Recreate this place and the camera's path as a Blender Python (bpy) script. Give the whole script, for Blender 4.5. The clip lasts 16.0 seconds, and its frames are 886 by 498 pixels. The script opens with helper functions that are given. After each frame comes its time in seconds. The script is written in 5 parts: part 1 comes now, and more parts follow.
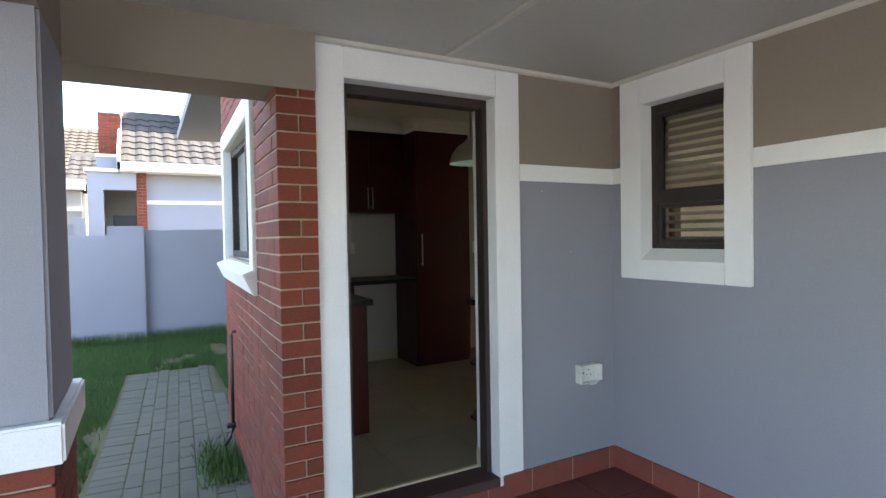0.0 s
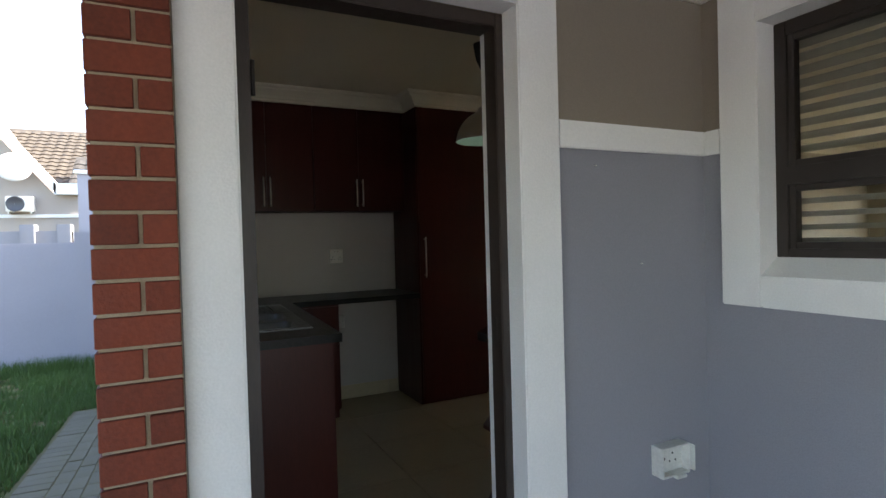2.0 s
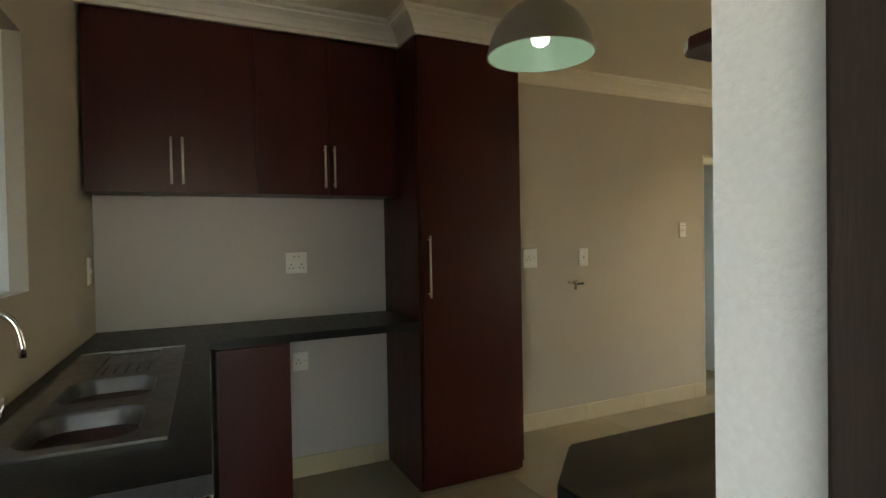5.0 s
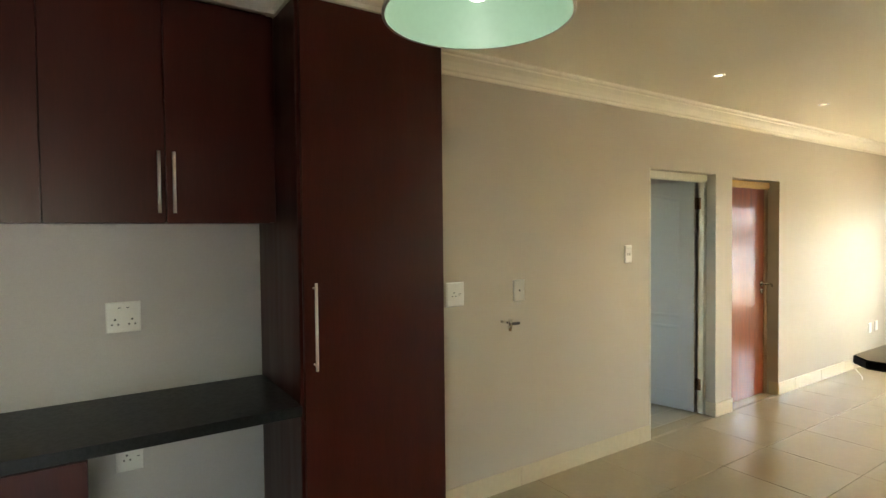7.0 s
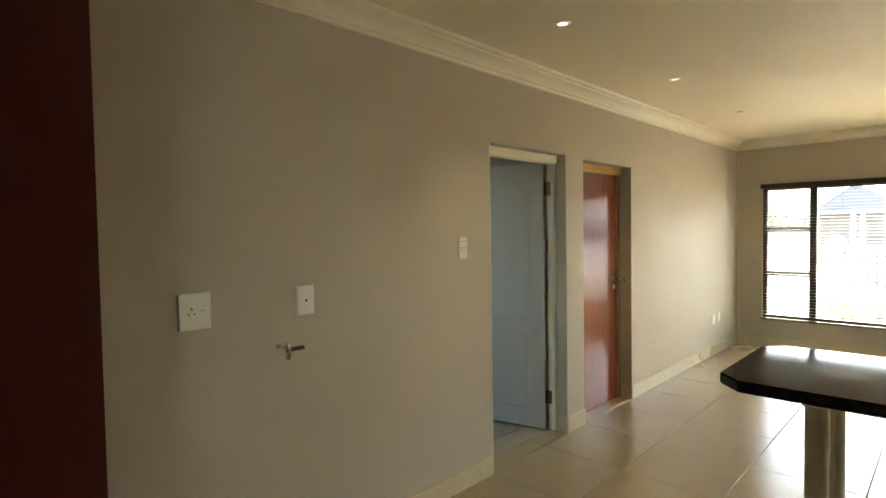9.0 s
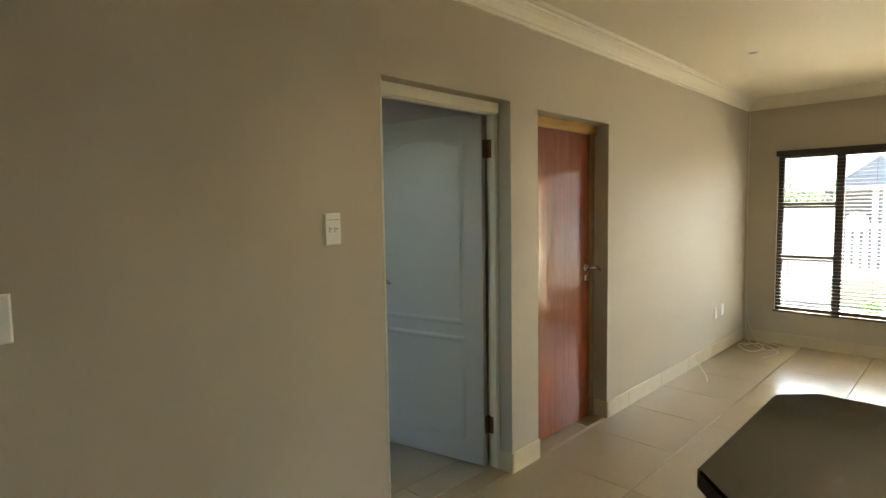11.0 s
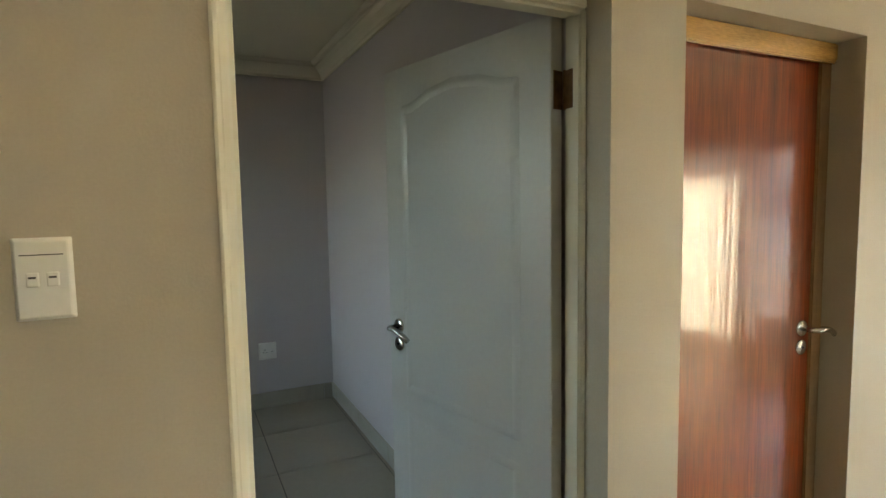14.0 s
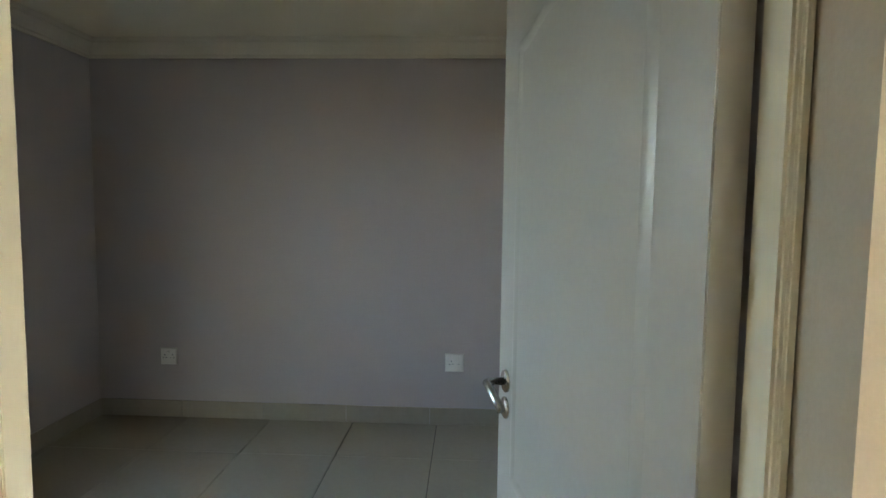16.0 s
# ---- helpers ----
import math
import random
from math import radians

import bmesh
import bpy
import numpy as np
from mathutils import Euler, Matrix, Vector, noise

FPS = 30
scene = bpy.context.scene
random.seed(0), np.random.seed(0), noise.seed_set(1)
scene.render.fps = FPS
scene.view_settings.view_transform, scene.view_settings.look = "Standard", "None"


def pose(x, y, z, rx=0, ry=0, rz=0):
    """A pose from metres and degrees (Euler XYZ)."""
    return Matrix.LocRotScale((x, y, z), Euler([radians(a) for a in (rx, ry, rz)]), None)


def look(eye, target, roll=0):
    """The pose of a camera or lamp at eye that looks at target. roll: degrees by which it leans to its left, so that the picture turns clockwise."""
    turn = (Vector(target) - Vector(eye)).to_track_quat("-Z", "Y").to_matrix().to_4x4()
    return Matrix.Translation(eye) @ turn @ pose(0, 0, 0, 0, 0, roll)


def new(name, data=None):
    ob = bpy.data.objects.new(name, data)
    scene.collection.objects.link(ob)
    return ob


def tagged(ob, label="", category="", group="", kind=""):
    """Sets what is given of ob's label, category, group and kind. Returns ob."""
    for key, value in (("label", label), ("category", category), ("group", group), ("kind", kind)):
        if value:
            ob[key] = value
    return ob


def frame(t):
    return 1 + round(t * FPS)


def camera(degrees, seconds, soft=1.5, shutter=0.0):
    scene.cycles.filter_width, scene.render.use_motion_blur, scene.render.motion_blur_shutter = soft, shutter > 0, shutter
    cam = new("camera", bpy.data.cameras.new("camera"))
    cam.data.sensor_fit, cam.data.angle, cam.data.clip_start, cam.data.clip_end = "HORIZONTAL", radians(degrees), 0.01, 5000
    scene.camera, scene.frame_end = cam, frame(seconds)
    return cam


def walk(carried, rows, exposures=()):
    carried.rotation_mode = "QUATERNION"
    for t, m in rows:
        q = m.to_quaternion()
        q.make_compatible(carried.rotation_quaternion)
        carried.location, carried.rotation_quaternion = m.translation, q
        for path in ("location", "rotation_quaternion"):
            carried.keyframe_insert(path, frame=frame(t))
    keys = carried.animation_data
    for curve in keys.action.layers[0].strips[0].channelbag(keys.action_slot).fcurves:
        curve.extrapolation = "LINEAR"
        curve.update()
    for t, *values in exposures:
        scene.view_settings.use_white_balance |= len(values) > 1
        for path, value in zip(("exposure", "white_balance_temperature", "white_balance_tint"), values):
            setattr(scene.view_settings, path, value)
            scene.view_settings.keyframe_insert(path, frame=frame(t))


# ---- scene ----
cam = camera(78.5, 16.0)

PATH = [
    (0, (-0.571, -0.347, 1.377), (0.389, 1.407, 1.328), -1.0),
    (0.5, (-0.432, -0.112, 1.386), (0.522, 1.646, 1.341), -1.1),
    (1, (-0.235, 0.137, 1.381), (0.71, 1.899, 1.339), -1.3),
    (1.5, (-0.065, 0.346, 1.382), (0.85, 2.124, 1.346), -1.4),
    (2, (0.099, 0.648, 1.379), (0.986, 2.44, 1.343), -1.6),
    (2.5, (0.201, 0.91, 1.335), (1.086, 2.703, 1.312), -1.1),
    (3, (0.344, 1.188, 1.349), (1.217, 2.987, 1.325), -1.2),
    (5.3, (0.831, 2.214, 1.395), (1.693, 4.018, 1.357), -1.0),
    (5.5, (0.873, 2.305, 1.422), (1.737, 4.107, 1.383), -0.9),
    (6, (0.944, 2.45, 1.571), (1.853, 4.232, 1.527), -0.8),
    (6.5, (1.072, 2.596, 1.575), (2.072, 4.328, 1.522), -0.7),
    (7, (1.233, 2.756, 1.58), (2.336, 4.424, 1.525), -0.6),
    (7.5, (1.405, 2.924, 1.578), (2.599, 4.528, 1.523), -0.6),
    (8, (1.6, 3.051, 1.581), (2.917, 4.555, 1.523), -0.6),
    (8.5, (1.902, 3.146, 1.554), (3.32, 4.555, 1.496), -0.8),
    (9, (2.17, 3.206, 1.53), (3.615, 4.586, 1.458), -0.9),
    (9.5, (2.436, 3.283, 1.5), (3.889, 4.652, 1.386), -1.1),
    (12, (3.888, 3.644, 1.505), (5.205, 5.137, 1.31), -1.0),
    (12.5, (4.14, 3.747, 1.527), (5.302, 5.364, 1.334), -1.0),
    (13, (4.342, 3.905, 1.515), (5.361, 5.616, 1.332), -0.9),
    (13.5, (4.526, 4.111, 1.52), (5.478, 5.861, 1.342), -0.9),
    (14, (4.718, 4.276, 1.527), (5.587, 6.07, 1.359), -1.0),
    (14.5, (4.902, 4.405, 1.546), (5.54, 6.293, 1.377), -1.0),
    (15, (5.019, 4.521, 1.504), (5.419, 6.474, 1.346), -0.6),
    (15.5, (5.218, 4.736, 1.476), (5.379, 6.723, 1.319), 0.1),
    (16, (5.344, 4.842, 1.495), (5.254, 6.835, 1.343), 0.7),
]
EXPOSURES = [(0.0, 3.05, 6850, 10), (1.5, 2.7, 6900, 10), (3.0, 3.05, 6950, 10), (5.5, 4.4, 7900, 6), (6.25, 4.8, 7700, 6), (7.5, 4.9, 7500, 6), (8.5, 4.5, 7550, 6), (9.5, 4.05, 7650, 6), (12.0, 3.95, 7350, 6), (14.0, 4.4, 7200, 6), (15.5, 4.8, 6800, 8), (16.0, 5.05, 6750, 9)]
SKY_STRENGTH = 0.15
walk(cam, [(t, look(eye, target, roll)) for t, eye, target, roll in PATH], EXPOSURES)


# world, sun and sky
world = bpy.data.worlds.new("sky")
scene.world = world
world.use_nodes = True
wn = world.node_tree.nodes
sky = wn.new("ShaderNodeTexSky")
sky.sky_type = "NISHITA"
sky.sun_disc = False
SUN_FROM = Vector((0.64, 0.02, 0.76)).normalized()
sky.sun_elevation = math.asin(SUN_FROM.z)
sky.sun_rotation = math.atan2(SUN_FROM.x, SUN_FROM.y)
sky.air_density, sky.dust_density = 1.0, 1.5
world.node_tree.links.new(sky.outputs[0], wn["Background"].inputs["Color"])
wn["Background"].inputs["Strength"].default_value = SKY_STRENGTH
sun = new("sun", bpy.data.lights.new("sun", "SUN"))
sun.data.energy, sun.data.angle, sun.data.color = 4.0, radians(0.5), (1, 0.93, 0.82)
sun.matrix_world = look(SUN_FROM * 30, (0, 0, 0))


# ---- materials ----
def mat(name, color, rough=0.6, metal=0.0, vary=0.12, scale=3.0, fine=90.0, bump=0.15, coat=0.0,
        stretch=(1, 1, 1), per=0.0, island=False, spec=0.5, dirt=None):
    """A surface with colour that varies at two scales, roughness variation and fine relief."""
    m = bpy.data.materials.new(name)
    m.use_nodes = True
    nt = m.node_tree
    n, l = nt.nodes, nt.links
    b = n["Principled BSDF"]
    b.inputs["Roughness"].default_value = rough
    b.inputs["Metallic"].default_value = metal
    b.inputs["Coat Weight"].default_value = coat
    b.inputs["Coat Roughness"].default_value = 0.16
    b.inputs["Specular IOR Level"].default_value = spec
    tc = n.new("ShaderNodeTexCoord")
    mp = n.new("ShaderNodeMapping")
    mp.inputs["Scale"].default_value = stretch
    l.new(tc.outputs["Object"], mp.inputs["Vector"])
    big = n.new("ShaderNodeTexNoise")
    big.inputs["Scale"].default_value, big.inputs["Detail"].default_value = scale, 5
    small = n.new("ShaderNodeTexNoise")
    small.inputs["Scale"].default_value, small.inputs["Detail"].default_value = fine, 3
    l.new(mp.outputs[0], big.inputs["Vector"])
    l.new(mp.outputs[0], small.inputs["Vector"])
    mix = n.new("ShaderNodeMath")
    mix.operation = "ADD"
    l.new(big.outputs["Fac"], mix.inputs[0])
    l.new(small.outputs["Fac"], mix.inputs[1])
    src = mix.outputs[0]
    if per or island:
        info = n.new("ShaderNodeNewGeometry" if island else "ShaderNodeObjectInfo")
        mad = n.new("ShaderNodeMath")
        mad.operation = "MULTIPLY_ADD"
        l.new(info.outputs["Random Per Island" if island else "Random"], mad.inputs[0])
        mad.inputs[1].default_value = per
        l.new(src, mad.inputs[2])
        src = mad.outputs[0]
    ramp = n.new("ShaderNodeMapRange")
    ramp.inputs["From Min"].default_value, ramp.inputs["From Max"].default_value = 0.6, 1.4 + per
    ramp.inputs["To Min"].default_value, ramp.inputs["To Max"].default_value = 1 - vary, 1 + vary
    l.new(src, ramp.inputs["Value"])
    col = n.new("ShaderNodeVectorMath")
    col.operation = "SCALE"
    col.inputs[0].default_value = color[:3]
    l.new(ramp.outputs[0], col.inputs["Scale"])
    out = col.outputs[0]
    if dirt:
        dn = n.new("ShaderNodeTexNoise")
        dn.inputs["Scale"].default_value, dn.inputs["Detail"].default_value = 1.7, 8
        l.new(tc.outputs["Object"], dn.inputs["Vector"])
        dr = n.new("ShaderNodeMapRange")
        dr.inputs["From Min"].default_value, dr.inputs["From Max"].default_value = 0.52, 0.75
        dr.inputs["To Max"].default_value = 0.6
        l.new(dn.outputs["Fac"], dr.inputs["Value"])
        mc = n.new("ShaderNodeMix")
        mc.data_type = "RGBA"
        mc.inputs["B"].default_value = (*dirt, 1)
        l.new(dr.outputs[0], mc.inputs["Factor"])
        l.new(out, mc.inputs["A"])
        out = mc.outputs["Result"]
    l.new(out, b.inputs["Base Color"])
    rr = n.new("ShaderNodeMapRange")
    rr.inputs["From Min"].default_value, rr.inputs["From Max"].default_value = 0.35, 0.65
    lo, hi = max(0.02, rough - 0.06), min(1, rough + 0.06)
    lo, hi = (lo, min(hi, 0.262)) if rough < 0.274 else (max(lo, 0.29), hi)
    rr.inputs["To Min"].default_value, rr.inputs["To Max"].default_value = lo, hi
    l.new(big.outputs["Fac"], rr.inputs["Value"])
    l.new(rr.outputs[0], b.inputs["Roughness"])
    if bump:
        bp = n.new("ShaderNodeBump")
        bp.inputs["Strength"].default_value, bp.inputs["Distance"].default_value = bump, 0.004
        l.new(small.outputs["Fac"], bp.inputs["Height"])
        l.new(bp.outputs[0], b.inputs["Normal"])
    return m


def glow(name, color, strength):
    m = bpy.data.materials.new(name)
    m.use_nodes = True
    b = m.node_tree.nodes["Principled BSDF"]
    b.inputs["Base Color"].default_value = (*color, 1)
    b.inputs["Emission Color"].default_value = (*color, 1)
    b.inputs["Emission Strength"].default_value = strength
    return m


def glass_mat(name, tint=(0.95, 0.98, 0.97)):
    m = bpy.data.materials.new(name)
    m.use_nodes = True
    b = m.node_tree.nodes["Principled BSDF"]
    b.inputs["Base Color"].default_value = (*tint, 1)
    b.inputs["Transmission Weight"].default_value = 1
    b.inputs["Roughness"].default_value = 0.01
    b.inputs["IOR"].default_value = 1.1
    return m


M_TAUPE = mat("interior_wall_paint", (0.465, 0.405, 0.31), 0.55, vary=0.05, scale=1.2, fine=160, bump=0.12)
# wall paint shifted paler and bluer, standing in for skylight from the door
M_SKYTINT = mat("kitchen_wall_skylight_tint", (0.50, 0.465, 0.43), 0.5, vary=0.05, scale=1.2, fine=160, bump=0.1)
M_BEDW = mat("bedroom_wall_paint", (0.48, 0.43, 0.41), 0.5, vary=0.05, scale=1.2, fine=160, bump=0.12)
M_CEIL = mat("ceiling_paint", (0.80, 0.73, 0.57), 0.6, vary=0.04, scale=1, fine=70, bump=0.05)
M_COVE = mat("cornice_plaster", (0.74, 0.68, 0.54), 0.5, vary=0.04, bump=0.05)
M_UPPER = mat("exterior_taupe_plaster", (0.235, 0.20, 0.155), 0.85, vary=0.09, scale=1.6, fine=220, bump=0.35)
M_GREY = mat("exterior_grey_plaster", (0.25, 0.25, 0.275), 0.85, vary=0.09, scale=1.6, fine=220, bump=0.35)
M_WHITE = mat("exterior_white_plaster", (0.72, 0.72, 0.69), 0.8, vary=0.07, scale=3, fine=150, bump=0.3)
M_SOFFIT = mat("patio_ceiling_board", (0.42, 0.41, 0.37), 0.35, vary=0.05, scale=1.3, fine=40, bump=0.05)
M_SOFFTRIM = mat("patio_cornice_paint", (0.52, 0.50, 0.44), 0.5, vary=0.05)
M_BRICK = mat("red_face_brick", (0.150, 0.030, 0.013), 0.75, vary=0.42, scale=6, fine=110, bump=0.5, per=0.7)
M_BRICKI = mat("red_face_brick_far", (0.19, 0.036, 0.016), 0.75, vary=0.38, scale=6, fine=110, bump=0.5, per=0.7, island=True)
M_MORTAR = mat("sandy_mortar", (0.36, 0.29, 0.20), 0.95, vary=0.2, scale=20, fine=300, bump=0.6)
M_FLOOR = mat("cream_floor_tile", (0.38, 0.312, 0.205), 0.25, spec=0.4, vary=0.07, scale=2.2, fine=30, bump=0.02, per=0.35)
M_FLOORB = mat("bedroom_floor_tile", (0.42, 0.37, 0.28), 0.2, vary=0.07, scale=2.2, fine=30, bump=0.02, per=0.35)
M_SKIRTB = mat("bedroom_skirting_tile", (0.36, 0.315, 0.235), 0.4, vary=0.08, scale=5, fine=30, bump=0.02, per=0.3)
M_GROUT = mat("floor_grout", (0.12, 0.10, 0.075), 0.9, vary=0.15, fine=200)
M_SKIRT = mat("cream_skirting_tile", (0.54, 0.46, 0.30), 0.35, vary=0.08, scale=5, fine=30, bump=0.02, per=0.3)
M_MAHOG = mat("dark_mahogany_laminate", (0.050, 0.0085, 0.0045), 0.34, vary=0.2, scale=2.5, fine=26, bump=0.02, stretch=(6, 6, 0.6), spec=0.28)
M_HANDLE = mat("satin_handle_steel", (0.82, 0.80, 0.74), 0.5, 0.55, vary=0.05, scale=4, fine=120, bump=0.01)
M_GRANITE = mat("black_granite", (0.016, 0.016, 0.015), 0.05, vary=0.6, scale=60, fine=260, bump=0.01, spec=0.5)
M_GRANITEW = mat("black_granite_dull", (0.016, 0.016, 0.015), 0.32, vary=0.5, scale=60, fine=260, bump=0.01, spec=0.18)
M_STEEL = mat("brushed_steel", (0.64, 0.62, 0.58), 0.36, 1.0, vary=0.05, scale=4, fine=120, bump=0.02, stretch=(4, 4, 1))
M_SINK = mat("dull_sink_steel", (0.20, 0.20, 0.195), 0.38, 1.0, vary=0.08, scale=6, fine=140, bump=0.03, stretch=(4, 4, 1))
M_LEVER = mat("grey_lever_steel", (0.48, 0.47, 0.45), 0.24, 1.0, vary=0.05, bump=0.0)
M_CHROME = mat("chrome", (0.75, 0.75, 0.74), 0.12, 1.0, vary=0.03, bump=0)
M_BRONZE = mat("bronze_aluminium_frame", (0.035, 0.028, 0.024), 0.42, 0.3, vary=0.12, scale=8, bump=0.03)
M_DKWOOD = mat("dark_stained_door_wood", (0.030, 0.021, 0.016), 0.45, vary=0.3, scale=3, fine=60, bump=0.1, stretch=(8, 8, 0.6))
M_PLASTIC = mat("white_plastic", (0.78, 0.76, 0.70), 0.35, vary=0.03, bump=0)
M_DARK = mat("dark_slot", (0.02, 0.018, 0.016), 0.6, vary=0.1, bump=0)
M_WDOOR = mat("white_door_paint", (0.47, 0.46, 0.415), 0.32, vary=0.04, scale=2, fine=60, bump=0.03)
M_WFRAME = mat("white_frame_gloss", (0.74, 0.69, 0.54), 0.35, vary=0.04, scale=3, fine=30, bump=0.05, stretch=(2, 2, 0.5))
M_GLASS = glass_mat("window_glass")


# ---- building blocks ----
def box(bm, x0, x1, y0, y1, z0, z1):
    v = [bm.verts.new(p) for p in ((x0, y0, z0), (x1, y0, z0), (x1, y1, z0), (x0, y1, z0),
                                   (x0, y0, z1), (x1, y0, z1), (x1, y1, z1), (x0, y1, z1))]
    for f in ((3, 2, 1, 0), (4, 5, 6, 7), (0, 1, 5, 4), (1, 2, 6, 5), (2, 3, 7, 6), (3, 0, 4, 7)):
        bm.faces.new([v[i] for i in f])
    return bm


def boxes(*rows):
    bm = bmesh.new()
    for r in rows:
        box(bm, *r)
    return bm


def bevel(bm, w=0.003, seg=2):
    bmesh.ops.bevel(bm, geom=bm.edges[:], offset=w, segments=seg, affect="EDGES", clamp_overlap=True)
    return bm


def rod(bm, a, b, r, seg=16, r2=None):
    """A round bar between two points."""
    a, b = Vector(a), Vector(b)
    m = Matrix.Translation((a + b) / 2) @ (b - a).to_track_quat("Z", "Y").to_matrix().to_4x4()
    bmesh.ops.create_cone(bm, cap_ends=True, segments=seg, radius1=r, radius2=r if r2 is None else r2,
                          depth=(b - a).length, matrix=m)
    return bm


def lathe(bm, profile, seg=40, at=(0, 0, 0)):
    """A turned shape round the z axis; profile: (radius, height)."""
    rings = []
    for r, z in profile:
        rings.append([bm.verts.new((at[0] + r * math.cos(a * math.tau / seg), at[1] + r * math.sin(a * math.tau / seg), at[2] + z))
                      for a in range(seg)])
    for p, q in zip(rings, rings[1:]):
        for i in range(seg):
            j = (i + 1) % seg
            bm.faces.new((p[i], p[j], q[j], q[i]))
    return bm


def tube(bm, points, r, seg=10):
    """A round tube along points."""
    pts = [Vector(p) for p in points]
    rings = []
    up = Vector((0.03, 0.05, 1)).normalized()
    for i, p in enumerate(pts):
        d = (pts[min(i + 1, len(pts) - 1)] - pts[max(i - 1, 0)]).normalized()
        u = d.cross(up)
        if u.length < 0.1:
            u = d.cross(Vector((1, 0, 0)))
        u.normalize()
        w = d.cross(u)
        rings.append([bm.verts.new(p + r * (u * math.cos(k * math.tau / seg) + w * math.sin(k * math.tau / seg))) for k in range(seg)])
    for p, q in zip(rings, rings[1:]):
        for i in range(seg):
            j = (i + 1) % seg
            bm.faces.new((p[i], p[j], q[j], q[i]))
    bm.faces.new(rings[0][::-1])
    bm.faces.new(rings[-1])
    return bm


def part(name, bm, material, parent=None, label="", smooth=False):
    """One mesh object from a bmesh."""
    bmesh.ops.recalc_face_normals(bm, faces=bm.faces[:])
    me = bpy.data.meshes.new(name)
    if smooth:
        for f in bm.faces:
            f.smooth = True
    bm.to_mesh(me)
    bm.free()
    me.materials.append(material)
    ob = new(name, me)
    if parent is not None:
        ob.parent = parent
    if label:
        ob["label"] = label
    return ob


def thing(name, label, category, group="", at=(0, 0, 0)):
    ob = new(name)
    ob.location = at
    return tagged(ob, label, category, group)


def structure(name, bm, material, label="", parent=None):
    return tagged(part(name, bm, material, parent), label, kind="structure")


def wall_x(bm, x0, x1, y0, y1, z0, z1, holes=()):
    """A wall running along x from x0 to x1, with holes (xa, xb, za, zb)."""
    x = x0
    for xa, xb, za, zb in sorted(holes):
        if xa > x:
            box(bm, x, xa, y0, y1, z0, z1)
        if za > z0:
            box(bm, xa, xb, y0, y1, z0, za)
        if zb < z1:
            box(bm, xa, xb, y0, y1, zb, z1)
        x = xb
    if x < x1:
        box(bm, x, x1, y0, y1, z0, z1)
    return bm


def wall_y(bm, x0, x1, y0, y1, z0, z1, holes=()):
    """A wall running along y from y0 to y1, with holes (ya, yb, za, zb)."""
    y = y0
    for ya, yb, za, zb in sorted(holes):
        if ya > y:
            box(bm, x0, x1, y, ya, z0, z1)
        if za > z0:
            box(bm, x0, x1, ya, yb, z0, za)
        if zb < z1:
            box(bm, x0, x1, ya, yb, zb, z1)
        y = yb
    if y < y1:
        box(bm, x0, x1, y, y1, z0, z1)
    return bm


# ---- the house: plan in metres ----
YD, YDI = 2.107, 2.337      # patio door wall, outer and inner face
XP, XPI = 1.975, 2.20       # patio side wall, outer and inner face
YL, YLB = 5.30, 5.44        # long inner wall, front and back face
XK = 0.36                   # kitchen side wall, inner face
XE = 9.83                   # far end wall of the living room
YS = -0.90                  # south wall of the living room
CEIL = 2.585
PATIO_Z, PATIO_C = -0.085, 2.29
GROUND = -0.17

structure("wall_patio_door", wall_x(bmesh.new(), 0.09, XP, YD, YDI, PATIO_Z - 0.1, 1.72, [(0.250, 1.115, -0.2, 1.72)]), M_GREY, "grey plastered patio wall with a doorway")
structure("wall_patio_door_upper", wall_x(bmesh.new(), 0.09, XP, YD, YDI, 1.72, 2.98, [(0.250, 1.115, 1.72, 2.12)]), M_UPPER, "taupe plastered wall over the white band")
structure("wall_patio_side", wall_y(bmesh.new(), XP, XP + 0.11, -3.0, YD, PATIO_Z - 0.1, 1.72, [(1.345, 1.870, 1.215, 1.72)]), M_GREY, "grey plastered side wall of the patio")
structure("wall_patio_side_upper", wall_y(bmesh.new(), XP, XP + 0.11, -3.0, YD, 1.72, 2.98, [(1.345, 1.870, 1.72, 2.115)]), M_UPPER, "taupe plastered side wall over the white band")
SKEW = 0.030                # the garden face of the brick wall runs out of square too
SLANT = 0.035               # the kitchen side runs slightly out of square


def slanted(bm):
    for v in bm.verts:
        if v.co.x > 0.14:
            v.co.x -= SLANT * (YL - v.co.y)
    return bm


def skewed(bm):
    """Leans what lies on the garden side along with the brick face."""
    for v in bm.verts:
        if v.co.x < 0.05:
            v.co.x += SKEW * max(0.0, v.co.y - 2.3)
    return bm


structure("wall_kitchen_side_outer", skewed(wall_y(bmesh.new(), -0.060, 0.13, YDI + 0.0, 4.45, GROUND, 3.0, [(2.82, 4.2, 1.24, 2.06)])), M_MORTAR, "mortar core of the brick wall")
structure("wall_kitchen_side", slanted(wall_y(bmesh.new(), 0.13, XK, YDI, YLB, GROUND, 2.75, [(2.82, 4.2, 1.24, 2.06)])), M_TAUPE, "taupe painted kitchen side wall")
structure("wall_long", wall_x(bmesh.new(), XK, XE, YL, YLB, -0.05, 2.75, [(4.780, 5.673, -0.1, 2.06), (5.926, 6.760, -0.1, 2.045)]), M_TAUPE, "long taupe painted inner wall with two doorways")
structure("wall_living_side", wall_y(bmesh.new(), XP + 0.11, XPI, YS, YDI, -0.05, 2.75, [(1.345, 1.870, 1.215, 2.115)]), M_TAUPE, "taupe painted inner side wall")
